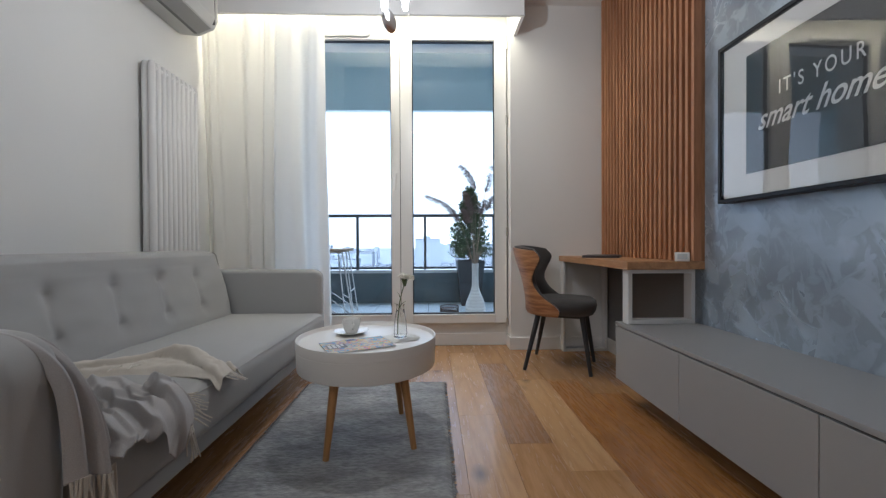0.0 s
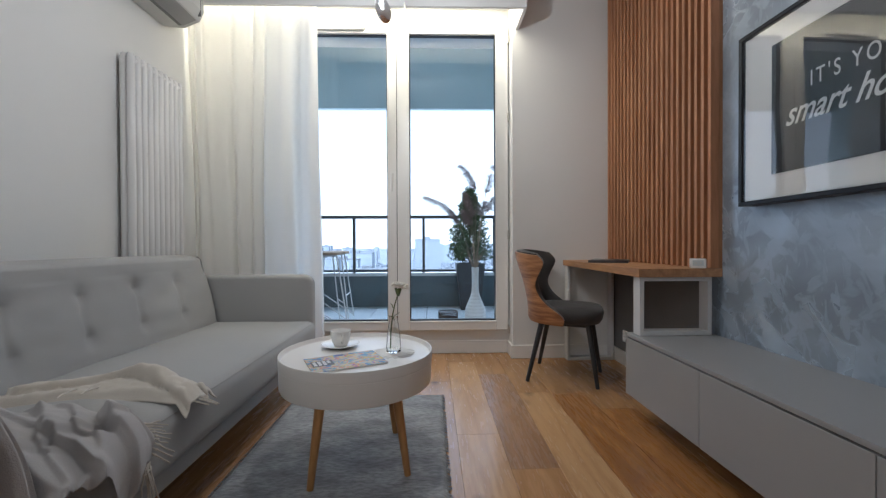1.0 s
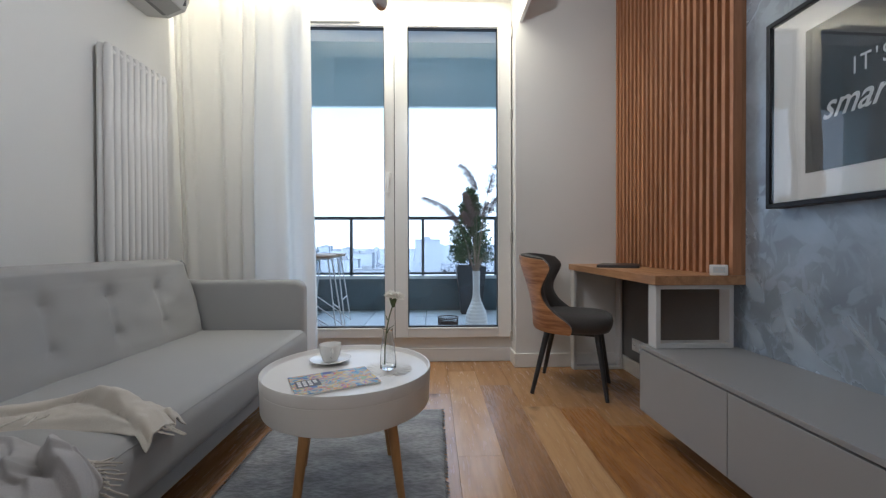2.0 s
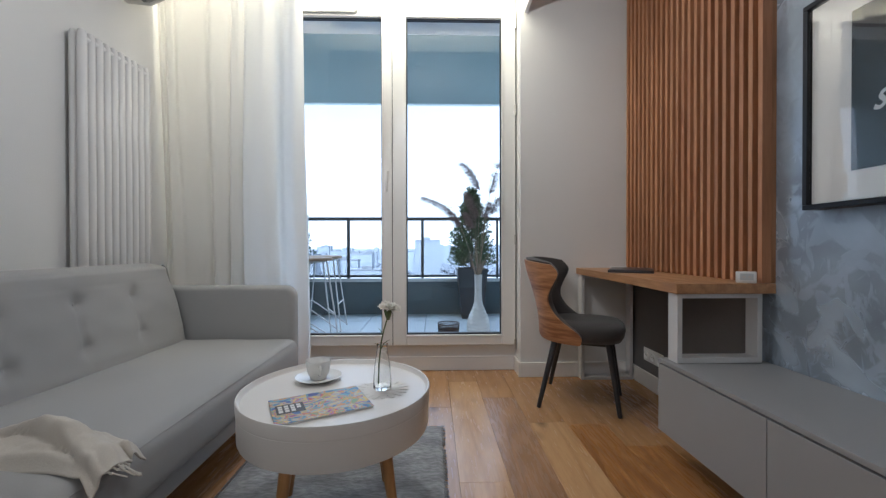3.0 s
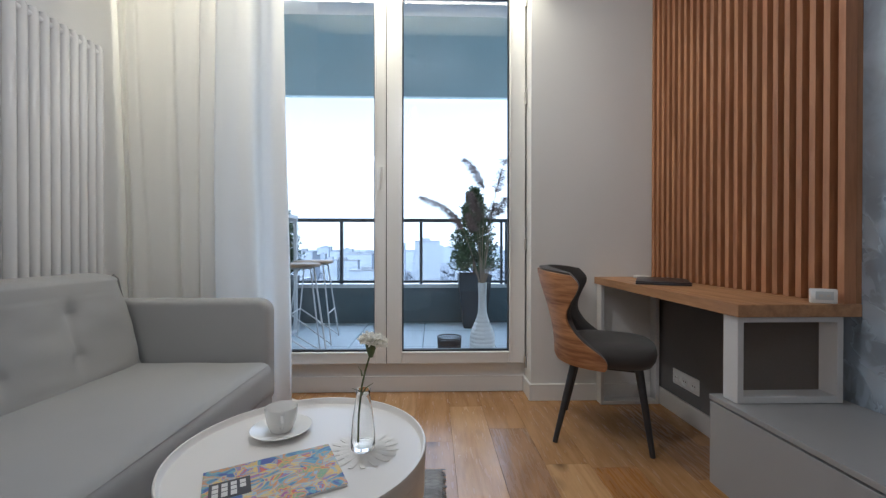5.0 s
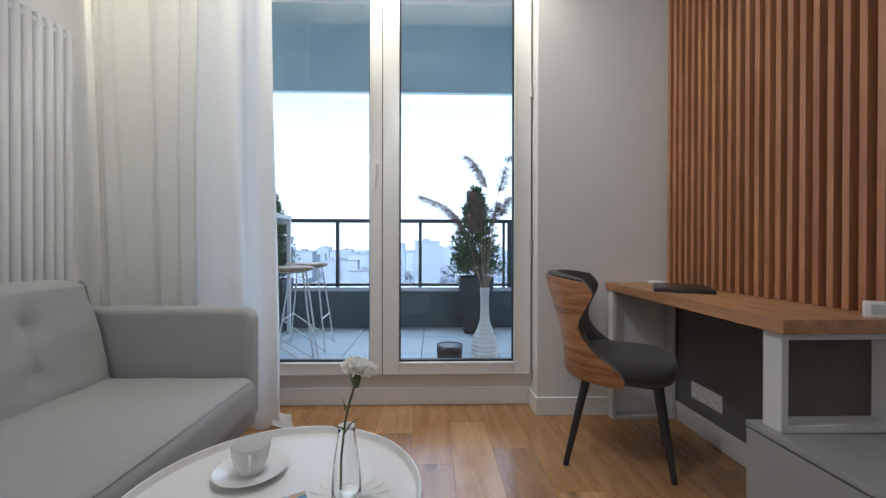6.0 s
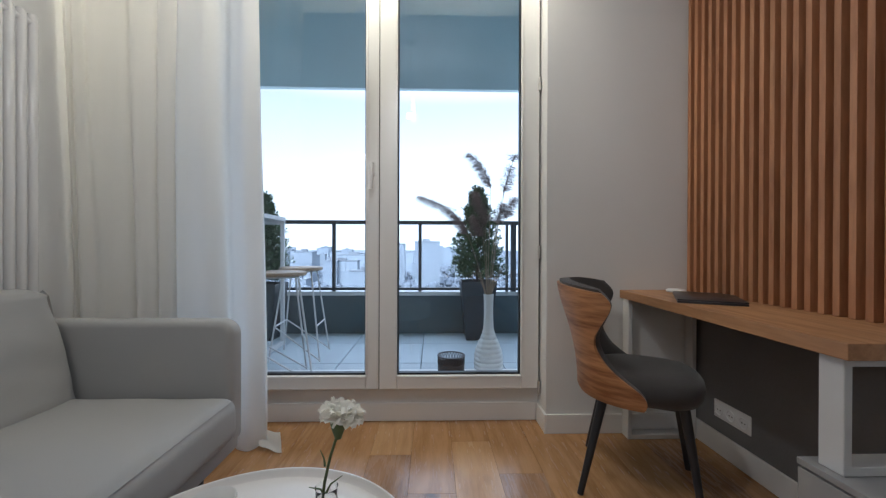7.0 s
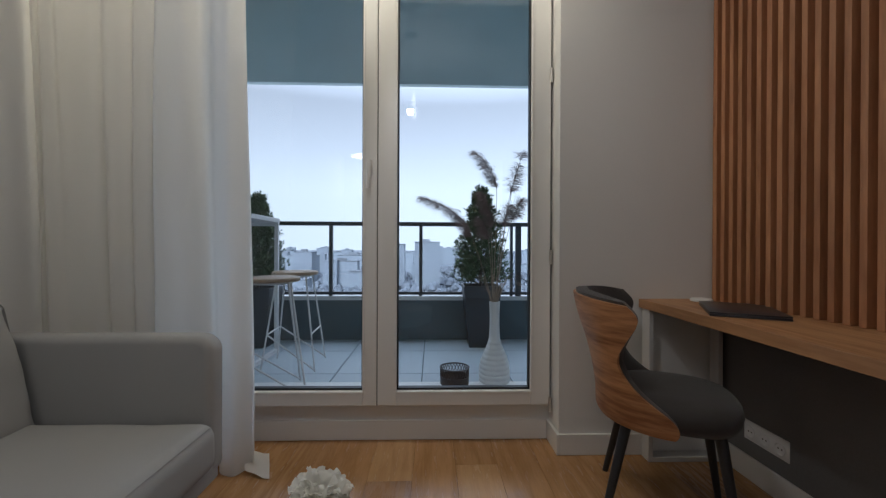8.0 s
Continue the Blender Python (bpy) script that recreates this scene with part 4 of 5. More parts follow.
def rug_top(u, v):
    x, y = lerp(-0.745, 0.066, u), lerp(0.86, 2.36, v)
    e = min(u, 1 - u, v * 1.8, (1 - v) * 1.8)
    x += 0.004 * noise.noise((0, y * 25, 2)) * (1 if u < 0.02 or u > 0.98 else 0)
    return (x, y, 0.002 + 0.011 * min(1, e * 40) + 0.003 * noise.noise((x * 30, y * 30, 0)) * min(1, e * 40))


part("surface", Geo().grid(rug_top, 130, 200), RUG, rug, angle=180)
rnd = random.Random(5)
tuft = Geo()
for k in range(420):
    y = rnd.uniform(0.87, 2.35)
    tuft.tube([(0.062, y, 0.008), (0.074 + rnd.uniform(-0.004, 0.006), y + rnd.uniform(-0.008, 0.008), 0.003)], 0.0022, 4, 0.001)
    tuft.tube([(-0.742, y, 0.008), (-0.754, y + rnd.uniform(-0.008, 0.008), 0.003)], 0.0022, 4, 0.001)
tagged(part("edge_fringe", tuft, RUG, rug), kind="stuff")

# ---- coffee table and what stands on it ----
TX, TY = -0.282, 1.70
table = thing("coffee_table", "round white tray coffee table with wooden legs", "coffee table", (TX - 0.003, TY - 0.002, 0, 0, 0, 13))
table.scale = (0.988, 0.988, 1)
part("drum", Geo().lathe([(0.0, 0.318), (0.283, 0.318), (0.291, 0.322), (0.294, 0.33), (0.29565, 0.402), (0.2957, 0.4035), (0.295, 0.4045), (0.0, 0.4045)], 96), TABLE_WHITE, table)
part("tray", Geo().lathe([(0.0, 0.4048), (0.2955, 0.4048), (0.2968, 0.4065), (0.29685, 0.4085), (0.298, 0.441), (0.2965, 0.4445), (0.2925, 0.4445), (0.2905, 0.441),
                          (0.289, 0.432), (0.285, 0.4285), (0.0, 0.4285)], 96), TABLE_WHITE, table, "removable white tray with a raised rim")
for sx in (-1, 1):
    for sy in (-1, 1):
        g = Geo().tube([(sx * 0.135, sy * 0.135, 0.3185), (sx * 0.172, sy * 0.172, 0.013)], 0.019, 16, 0.012)
        part("leg", g, LEG_WOOD, table, "turned light wood leg")
TOP = 0.4290
mag = thing("magazine", "art magazine with a colourful painted cover", "magazine", (-0.306, 1.575, TOP, 0, 0, 27))
part("pages", Geo().box(-0.130, 0.130, -0.090, 0.090, 0.0, 0.0052, 0.0008), PAPER, mag, smooth=False)
part("cover", Geo().box(-0.1315, 0.1315, -0.0915, 0.0915, 0.0054, 0.0066, 0.0005), ART, mag, "colourful painted cover", smooth=False)
part("title_box", Geo().box(-0.119, -0.044, -0.030, 0.034, 0.0068, 0.0072), INK, mag, "dark title block", smooth=False)
for k in range(4):
    for j, (b0, b1) in enumerate(((-0.022, -0.006), (-0.003, 0.010), (0.013, 0.026))):
        if k == 3 and j == 0:
            continue
        part("title_bar", Geo().box(-0.113 + 0.0165 * k, -0.102 + 0.0165 * k, b0, b1, 0.0073, 0.0076), PAPER, mag, "pale bar of lettering", smooth=False)

cup = thing("coffee_cup", "white porcelain cup on a saucer", "cup", (-0.374, 1.792, TOP, 0, 0, -68))
part("saucer", Geo().lathe([(0.0, 0.004), (0.03, 0.003), (0.032, 0.0), (0.037, 0.0), (0.055, 0.006), (0.076, 0.014), (0.078, 0.0155), (0.076, 0.0165),
                            (0.052, 0.0095), (0.035, 0.0068), (0.0, 0.0068)], 48), PORCELAIN, cup, "white saucer")
part("bowl", Geo().lathe([(0.0, 0.010), (0.022, 0.009), (0.024, 0.0072), (0.0265, 0.0075), (0.029, 0.014), (0.0355, 0.03), (0.0395, 0.05), (0.041, 0.068),
                          (0.0405, 0.0695), (0.039, 0.068), (0.037, 0.05), (0.033, 0.031), (0.026, 0.018), (0.0, 0.016)], 40), PORCELAIN, cup)
part("handle", Geo().tube([(0.036, 0, 0.056), (0.052, 0, 0.060), (0.060, 0, 0.049), (0.055, 0, 0.034), (0.034, 0, 0.026)], 0.0042, 10), PORCELAIN, cup)

doily = thing("doily", "white crochet doily with scalloped petals", "doily", (-0.143, 1.700, TOP))
g = Geo()
for k in range(18):
    a = 2 * math.pi * k / 18

    def lobe(u, v, a=a):
        r = lerp(0.012, 0.086, v)
        wd = (0.0035 + 0.0105 * v) * math.sin(math.pi * min(1, 0.25 + 0.73 * v)) ** 0.45 * (u - 0.5) * 2
        h = 0.0013 - 0.0006 * abs(2 * u - 1) + 0.0002 * math.sin(v * 60) - 0.0004 * v
        return (r * math.cos(a) - wd * math.sin(a), r * math.sin(a) + wd * math.cos(a), max(0.0004, h))

    g.slab(lobe, 6, 14, -0.0008)
g.lathe([(0.0, 0.0012), (0.056, 0.0011), (0.058, 0.0002)], 48)
tagged(part("crochet", g, LACE, doily), kind="stuff")

vase = thing("bud_vase", "slim clear glass bud vase standing on the doily", "vase", (-0.143, 1.700, TOP + 0.0026))
gb = part("glass_body", Geo().lathe([(0.0, 0.0), (0.026, 0.0), (0.029, 0.003), (0.0295, 0.02), (0.026, 0.07), (0.019, 0.115), (0.0165, 0.13), (0.0175, 0.142), (0.0182, 0.1435),
                                (0.0168, 0.142), (0.0152, 0.13), (0.0172, 0.115), (0.0238, 0.07), (0.0268, 0.022), (0.025, 0.011), (0.0, 0.010)], 36), CLEAR, vase)
gb.visible_shadow = False
flower = thing("carnation", "white carnation on a thin green stem in the vase", "flower", (-0.150, 1.700, TOP + 0.0026))
part("stem", Geo().tube([(-0.006, 0.004, 0.012), (-0.004, 0.002, 0.08), (0.004, 0, 0.15), (0.013, -0.002, 0.19), (0.026, -0.004, 0.232)], 0.0026, 8, 0.0022), STEM, flower)
for a, z, l in ((2.2, 0.175, 0.022), (0.4, 0.13, 0.03), (3.6, 0.128, 0.026)):
    p = Vector((0.005, 0, z))
    q = Vector((math.cos(a) * 0.5, math.sin(a) * 0.5, 0.9)) * l
    part("leaf", Geo().tube([p, p + q * 0.55, p + q + Vector((math.cos(a), math.sin(a), -0.2)) * 0.012], 0.0024, 6, 0.0006), STEM, flower)
part("calyx", Geo().lathe([(0.0, -0.014), (0.005, -0.012), (0.0105, 0.004), (0.0145, 0.02), (0.0, 0.022)], 14, (0.0265, -0.004, 0.234)), STEM, flower, "green calyx")
rnd = random.Random(11)


def petal(out, turn, size, seed):
    """A fan-shaped petal with a frilled rim; out is its tilt away from upright."""
    def fn(u, v):
        c = (u - 0.5) * 2
        frill = 0.0035 * math.sin(9 * c + seed) * v ** 3 + 0.002 * math.sin(23 * c + 2 * seed) * v ** 4
        r = size * v * (1 - 0.10 * c ** 4 + 0.035 * math.sin(15 * c + seed) * v)
        w = size * 0.95 * math.sin(1.25 * c) * v ** 0.65
        tilt = out + 0.28 * v * v
        x, z = r * math.sin(tilt) + frill * math.cos(tilt), r * math.cos(tilt) - frill * math.sin(tilt)
        x -= 0.25 * w * w / size
        p = Vector((x * math.cos(turn) - w * math.sin(turn), x * math.sin(turn) + w * math.cos(turn), z))
        p.rotate(Euler((0, 0.22, 0)))
        return (0.030 + p.x, -0.004 + p.y, 0.250 + p.z)
    return fn


for ring, count, out, size in ((0, 8, 0.98, 0.0375), (1, 8, 0.76, 0.0365), (2, 7, 0.55, 0.036), (3, 6, 0.34, 0.035), (4, 4, 0.12, 0.034)):
    for k in range(count):
        turn = 2 * math.pi * (k + 0.5 * ring) / count + rnd.uniform(-0.2, 0.2)
        part("petal", Geo().grid(petal(out + rnd.uniform(-0.1, 0.1), turn, size * rnd.uniform(0.82, 0.98), rnd.uniform(0, 6)), 14, 7), PETAL, flower, angle=180)

# ---- low television stand ----
SX0, SZ0, SZ1 = 0.968, 0.122, 0.421
stand = thing("tv_stand", "long low matt grey floating media cabinet", "cabinet")
ENDY = 2.056
part("carcass", Geo().box(SX0 + 0.02, XR - 0.001, -0.75, ENDY - 0.002, SZ0 + 0.004, SZ1 - 0.02), CAB, stand, smooth=False)
part("top_board", Geo().box(SX0 - 0.001, XR - 0.001, -0.75, ENDY + 0.001, SZ1 - 0.0165, SZ1, 0.0015), CAB, stand, smooth=False)
# Black strip along the finger groove paints its shade.
part("handle_groove", Geo().box(SX0 + 0.012, SX0 + 0.02, -0.75, ENDY - 0.004, SZ1 - 0.026, SZ1 - 0.017), GAP, stand, "black strip as the shade in the finger groove", smooth=False)
for k in range(5):
    y1 = (ENDY if k == 0 else 1.5195 - 0.5625 * (k - 1)) - 0.0015
    y0 = 1.5195 - 0.5625 * k + 0.0015
    part("drawer_front", Geo().box(SX0, SX0 + 0.0185, y0, y1, SZ0, SZ1 - 0.023, 0.0012), CAB, stand, smooth=False)

# ---- desk ----
DZ = 0.743
desk = thing("desk", "oak board desk on white steel loop legs", "desk")
board = Geo().box(0.972, XR - 0.001, 1.938, PIER_Y - 0.002, DZ - 0.042, DZ - 0.002, 0.002)
board.v = [(x + (0.021 * (y - 1.938) if x < 1.1 else 0), y, z) for x, y, z in board.v]      # the front edge runs slightly askew
part("desktop", board, DESK_WOOD, desk, "oak veneered desktop", smooth=False)


def loop_leg(y0, y1, z0, z1, x0, x1):
    """A welded rectangle of flat steel tube, in one piece."""
    o = [(x0, z0), (x1, z0), (x1, z1), (x0, z1)]
    i = [(x0 + 0.021, z0 + 0.022), (x1 - 0.021, z0 + 0.022), (x1 - 0.021, z1 - 0.02), (x0 + 0.021, z1 - 0.02)]
    vs = [(x, y, z) for y in (y0, y1) for x, z in o + i]
    fs = []
    for k in range(4):
        n = (k + 1) % 4
        fs += [(k, n, 4 + n, 4 + k), (8 + n, 8 + k, 12 + k, 12 + n), (k, 8 + k, 8 + n, n), (4 + n, 12 + n, 12 + k, 4 + k)]
    bm = bmesh.new()
    pts = [bm.verts.new(q) for q in vs]
    for f in fs:
        bm.faces.new([pts[q] for q in f])
    bmesh.ops.bevel(bm, geom=bm.edges[:], offset=0.0018, segments=1, affect="EDGES")
    bm.verts.index_update()
    g = Geo().add([q.co[:] for q in bm.verts], [[q.index for q in f.verts] for f in bm.faces])
    bm.free()
    return g


part("leg_loop", loop_leg(1.962, 2.024, SZ1 + 0.001, DZ - 0.0425, 0.990, 1.336), STEEL_WHITE, desk, "white steel loop on the cabinet", smooth=False)
part("leg_loop", loop_leg(3.000, 3.062, 0.0015, DZ - 0.0425, 1.004, 1.350), STEEL_WHITE, desk, "white steel loop on the floor", smooth=False)

laptop = thing("laptop", "closed dark slim laptop on the desk", "laptop", (1.178, 2.69, DZ - 0.002, 0, 0, 61))
part("base", Geo().box(-0.165, 0.165, -0.115, 0.115, 0.0, 0.009, 0.003), LAPTOP, laptop)
part("lid", Geo().box(-0.165, 0.165, -0.115, 0.115, 0.0095, 0.0155, 0.0025), LAPTOP, laptop)
puck = thing("wireless_charger", "small white round charging puck on the desk", "charger", (1.235, 2.985, DZ - 0.002))
part("disc", Geo().lathe([(0.0, 0.0), (0.042, 0.0), (0.045, 0.004), (0.044, 0.011), (0.038, 0.0145), (0.0, 0.015)], 32), DEVICE, puck)
clock = thing("desk_thermometer", "small white digital thermometer with a grey display", "thermometer", (1.267, 1.962, DZ - 0.0018, 0, 0, -26))
part("case", Geo().box(-0.033, 0.033, -0.010, 0.010, 0.0, 0.046, 0.004), DEVICE, clock)
part("display", Geo().box(-0.022, 0.022, -0.0115, -0.0098, 0.012, 0.038, 0.0006), SCREEN, clock, "grey display", smooth=False)
for k, (a, b) in enumerate(((-0.016, -0.002), (0.003, 0.016))):
    part("digit_bar", Geo().box(a + 0.002, b - 0.002, -0.0122, -0.0117, 0.021, 0.029), STEEL, clock, "dark bar of digits", smooth=False)

sock = thing("wall_socket", "white triple wall socket under the desk", "socket")
part("plate", Geo().box(XR - 0.010, XR - 0.001, 2.676, 2.890, 0.168, 0.250, 0.003), DEVICE, sock)
for k in range(3):
    y = 2.7135 + 0.0715 * k
    g = Geo().lathe([(0.0, 0.0), (0.020, 0.0), (0.022, 0.0035), (0.024, 0.0035), (0.024, 0.0)], 24)
    g.v = [(XR - 0.0105 - p[2], y + p[0], 0.2065 + p[1]) for p in g.v]
    sk = part("outlet", g, DEVICE, sock)
    for d in (-0.008, 0.008):
        h = Geo().box(XR - 0.0118, XR - 0.0108, y + d - 0.0026, y + d + 0.0026, 0.204, 0.209)
        part("hole", h, SOCKET_DARK, sk, smooth=False)

# ---- chair ----
chair = thing("desk_chair", "charcoal upholstered chair with bent ash veneer shell", "chair", (0.875, 2.672, 0, 0, 0, -25.7))


def chair_edge(z):
    """How far round the shell reaches at a height, in degrees from the back's middle."""
    k = ((0.335, 82), (0.37, 92), (0.41, 96), (0.45, 84), (0.49, 68), (0.55, 57), (0.60, 56), (0.67, 72), (0.73, 88), (0.77, 90), (0.82, 70))
    zs, angles = [q[0] for q in k], [q[1] for q in k]
    return sum(float(np.interp(z + d, zs, angles)) for d in (-0.03, -0.02, -0.01, 0, 0.01, 0.02, 0.03)) / 7


def chair_shell(out, low=0.345, rise=0.0):
    def fn(u, v):
        c = (u - 0.5) * 2
        top = 0.812 - 0.022 * c * c + rise
        z = lerp(low, top, v)
        a = math.radians(chair_edge(z)) * c
        lean = 0.02 + 0.115 * smooth_step((z - 0.40) / 0.45)
        rx = lerp(0.222, 0.195, smooth_step((z - 0.4) / 0.3)) + out
        ry = lerp(0.222, 0.235, smooth_step((z - 0.5) / 0.3)) + out
        tuck = 0.03 * (1 - smooth_step((z - 0.335) / 0.06))
        return (-(rx - tuck) * math.cos(a) - lean + 0.03, -(ry - tuck) * math.sin(a), z)
    return fn


part("shell", Geo().slab(chair_shell(0.014, 0.372), 64, 44, 0.010), PLY, chair, "bent wood veneer shell", angle=50)


def chair_pad_depth(u, v):
    e = min(u, 1 - u) * 2
    return 0.022 + 0.034 * (1 - math.exp(-e * 9)) * (0.6 + 0.4 * math.sin(math.pi * min(1, v)))


inner = chair_shell(0.0125, 0.40, 0.010)
part("backrest", Geo().slab(lambda u, v: inner(1 - u, v), 64, 40, chair_pad_depth), DARK_FABRIC, chair, "charcoal padded backrest", angle=70)


def seat_round(r, n=56):
    pts = []
    for k in range(n):
        a = 2 * math.pi * k / n
        c, s = math.cos(a), math.sin(a)
        q = (abs(c) ** 2.8 + abs(s) ** 2.8) ** (-1 / 2.8)
        pts.append((q * c * r[0] + r[2], q * s * r[1]))
    return pts


g = Geo()
rings = [((0.15, 0.15, 0.02), 0.366), ((0.20, 0.190, 0.015), 0.371), ((0.213, 0.206, 0.015), 0.394), ((0.222, 0.218, 0.012), 0.425),
         ((0.216, 0.210, 0.012), 0.452), ((0.196, 0.190, 0.012), 0.468), ((0.13, 0.13, 0.012), 0.476), ((0.05, 0.05, 0.012), 0.478)]
vs = [(x, y, z) for r, z in rings for x, y in seat_round(r)]
g.add(vs, [(i * 56 + k, i * 56 + (k + 1) % 56, (i + 1) * 56 + (k + 1) % 56, (i + 1) * 56 + k) for i in range(len(rings) - 1) for k in range(56)])
g.add([vs[-56 + k] for k in range(56)], [tuple(range(56))])
g.add([vs[k] for k in range(56)], [tuple(range(56))[::-1]])
part("seat", g, DARK_FABRIC, chair, "charcoal padded seat", angle=70)
part("underframe", Geo().box(-0.15, 0.16, -0.13, 0.13, 0.348, 0.367, 0.004), BLACK, chair, smooth=False)
for bx, by, tx, ty in ((-0.205, 0.203, -0.125, 0.135), (-0.205, -0.203, -0.125, -0.135), (0.206, 0.170, 0.152, 0.130), (0.206, -0.170, 0.152, -0.130)):
    part("leg", Geo().tube([(tx, ty, 0.367), (bx, by, 0.0)], 0.0185, 14, 0.0115), BLACK, chair, "black tapered leg")

# ---- framed picture ----
PX, PY0, PY1, PZ0, PZ1 = 1.305, 0.670, 1.767, 1.012, 1.713
pic = thing("framed_picture", "black framed slogan print under reflective glass", "picture")
g = Geo()
for y0, y1, z0, z1 in ((PY0, PY1, PZ0, PZ0 + 0.017), (PY0, PY1, PZ1 - 0.017, PZ1), (PY0, PY0 + 0.017, PZ0 + 0.017, PZ1 - 0.017), (PY1 - 0.017, PY1, PZ0 + 0.017, PZ1 - 0.017)):
    g.box(PX, XR - 0.001, y0, y1, z0, z1, 0.002)
part("frame", g, FRAME_BLACK, pic, "thin black frame", smooth=False)
part("mat_board", Geo().box(PX + 0.016, PX + 0.022, PY0 + 0.02, PY1 - 0.02, PZ0 + 0.02, PZ1 - 0.02), MATBOARD, pic, "white mat board", smooth=False)
part("print", Geo().box(PX + 0.0135, PX + 0.0155, PY0 + 0.148, PY1 - 0.148, PZ0 + 0.110, PZ1 - 0.100), PRINT_BLACK, pic, "black print", smooth=False)
part("picture_pane", Geo().box(PX + 0.006, PX + 0.008, PY0 + 0.02, PY1 - 0.02, PZ0 + 0.02, PZ1 - 0.02), PICTURE_GLASS, pic, "reflective glass", smooth=False).visible_shadow = False


def lettering(name, text, y_start, width, z, height, slant=0.0, bold=0.0):
    cu = bpy.data.curves.new(name, "FONT")
    cu.body, cu.extrude, cu.shear, cu.offset, cu.size = text, 0.0006, slant, bold, 1.0
    cu.space_character = 1.0 if slant else 1.35
    tmp = new(name, cu)
    bpy.context.view_layer.update()
    me = bpy.data.meshes.new_from_object(tmp.evaluated_get(bpy.context.evaluated_depsgraph_get()))
    bpy.data.objects.remove(tmp)
    x0, x1 = min(v.co.x for v in me.vertices), max(v.co.x for v in me.vertices)
    y0, y1 = min(v.co.y for v in me.vertices), max(v.co.y for v in me.vertices)
    for v in me.vertices:
        v.co = (PX + 0.0128 - v.co.z * 0.3, y_start - (v.co.x - x0) / (x1 - x0) * width, z + (v.co.y - y0) / (y1 - y0) * height)
    split = bmesh.new()
    split.from_mesh(me)
    bpy.data.meshes.remove(me)
    left = set(split.verts)
    while left:
        front = [left.pop()]
        island = list(front)
        while front:
            q = front.pop()
            for e in q.link_edges:
                o = e.other_vert(q)
                if o in left:
                    left.remove(o)
                    front.append(o)
                    island.append(o)
        index = {q: k for k, q in enumerate(island)}
        faces = {f for q in island for f in q.link_faces}
        part(name, Geo().add([q.co[:] for q in island], [[index[q] for q in f.verts] for f in faces]), PRINT_WHITE, pic, "white printed letter", smooth=False)
    split.free()


lettering("letter", "IT'S YOUR", 1.462, 0.301, 1.399, 0.055, 0.0, 0.004)
lettering("letter", "smart home", 1.557, 0.458, 1.286, 0.084, 0.5, 0.010)

# ---- pendant lamp ----
lamp = thing("pendant_lamp", "chrome pendant lamp with glowing glass bulbs and discs", "pendant lamp", (-0.17, 2.04, 0))
part("canopy", Geo().lathe([(0.0, ZC - 0.001), (0.055, ZC - 0.001), (0.055, ZC - 0.02), (0.03, ZC - 0.03), (0.0, ZC - 0.03)], 28), CHROME, lamp)
part("rod", Geo().tube([(0, 0, ZC - 0.03), (0, 0, 2.13)], 0.006, 10), CHROME, lamp)
part("hub", Geo().lathe([(0.0, 2.10), (0.02, 2.105), (0.024, 2.125), (0.018, 2.145), (0.0, 2.15)], 20), CHROME, lamp)
for a, r, z in ((200, 0.075, 2.025), (300, 0.07, 2.04), (70, 0.085, 2.09)):
    c, s = math.cos(radians(a)), math.sin(radians(a))
    part("arm", Geo().tube([(0, 0, 2.12), (r * 0.6 * c, r * 0.6 * s, 2.11), (r * c, r * s, z + 0.10)], 0.004, 8), CHROME, lamp)
    part("bulb", Geo().lathe([(0.0, z), (0.012, z + 0.002), (0.017, z + 0.016), (0.018, z + 0.05), (0.013, z + 0.085), (0.008, z + 0.1), (0.0, z + 0.1)], 18, (r * c, r * s, 0)), BULB, lamp, "glowing bulb")
for x, y, rz in ((0.055, -0.02, 82), (-0.06, 0.09, 40)):
    g = Geo().lathe([(0.0, -0.003), (0.045, -0.002), (0.055, 0.0), (0.045, 0.003), (0.0, 0.004)], 28)
    m = pose(x, y, 2.04, 0, 90, rz + 100)
    g.v = [tuple(m @ Vector((p[0] * 1.15, p[1], p[2]))) for p in g.v]
    part("disc", g, CHROME, lamp, "polished oval disc")

# ---- balcony ----
BZ, RY = 0.10, 5.0
whole("balcony_slab", Geo().box(-2.6, 2.4, 3.55, 5.2, BZ - 0.25, BZ - 0.012), PARAPET, "dark concrete balcony slab under the tiles", "balcony floor", kind="structure", smooth=False)
whole("balcony_ceiling", Geo().box(-2.6, 2.4, 3.55, 5.2, 3.65, 3.85).box(-2.6, 2.4, 4.97, 5.03, 2.533, 3.65), PORCH, "grey rendered balcony ceiling with a deep edge beam", "balcony ceiling", kind="structure", smooth=False)
whole("balcony_wall_left", Geo().box(-2.6, -2.4, 3.55, 4.97, BZ - 0.012, 3.65), PORCH, "grey rendered balcony side wall", "wall", kind="structure", smooth=False)
whole("balcony_wall_right", Geo().box(2.2, 2.4, 3.55, 4.97, BZ - 0.012, 3.65), PORCH, "grey rendered balcony side wall", "wall", kind="structure", smooth=False)
whole("facade_wall", Geo().box(-2.6, XL - 0.2, 3.40, 3.55, -0.2, 3.65).box(XR + 0.2, 2.4, 3.40, 3.55, -0.2, 3.65).box(XL - 0.2, XR + 0.2, 3.40, 3.55, ZC + 0.2, 3.65), PORCH, "rendered outer facade of the flat", "wall", kind="structure", smooth=False)
whole("parapet", Geo().box(-2.4, 2.2, 4.99, 5.14, BZ - 0.012, 0.478), PARAPET, "low dark rendered balcony parapet", "parapet", kind="structure", smooth=False)
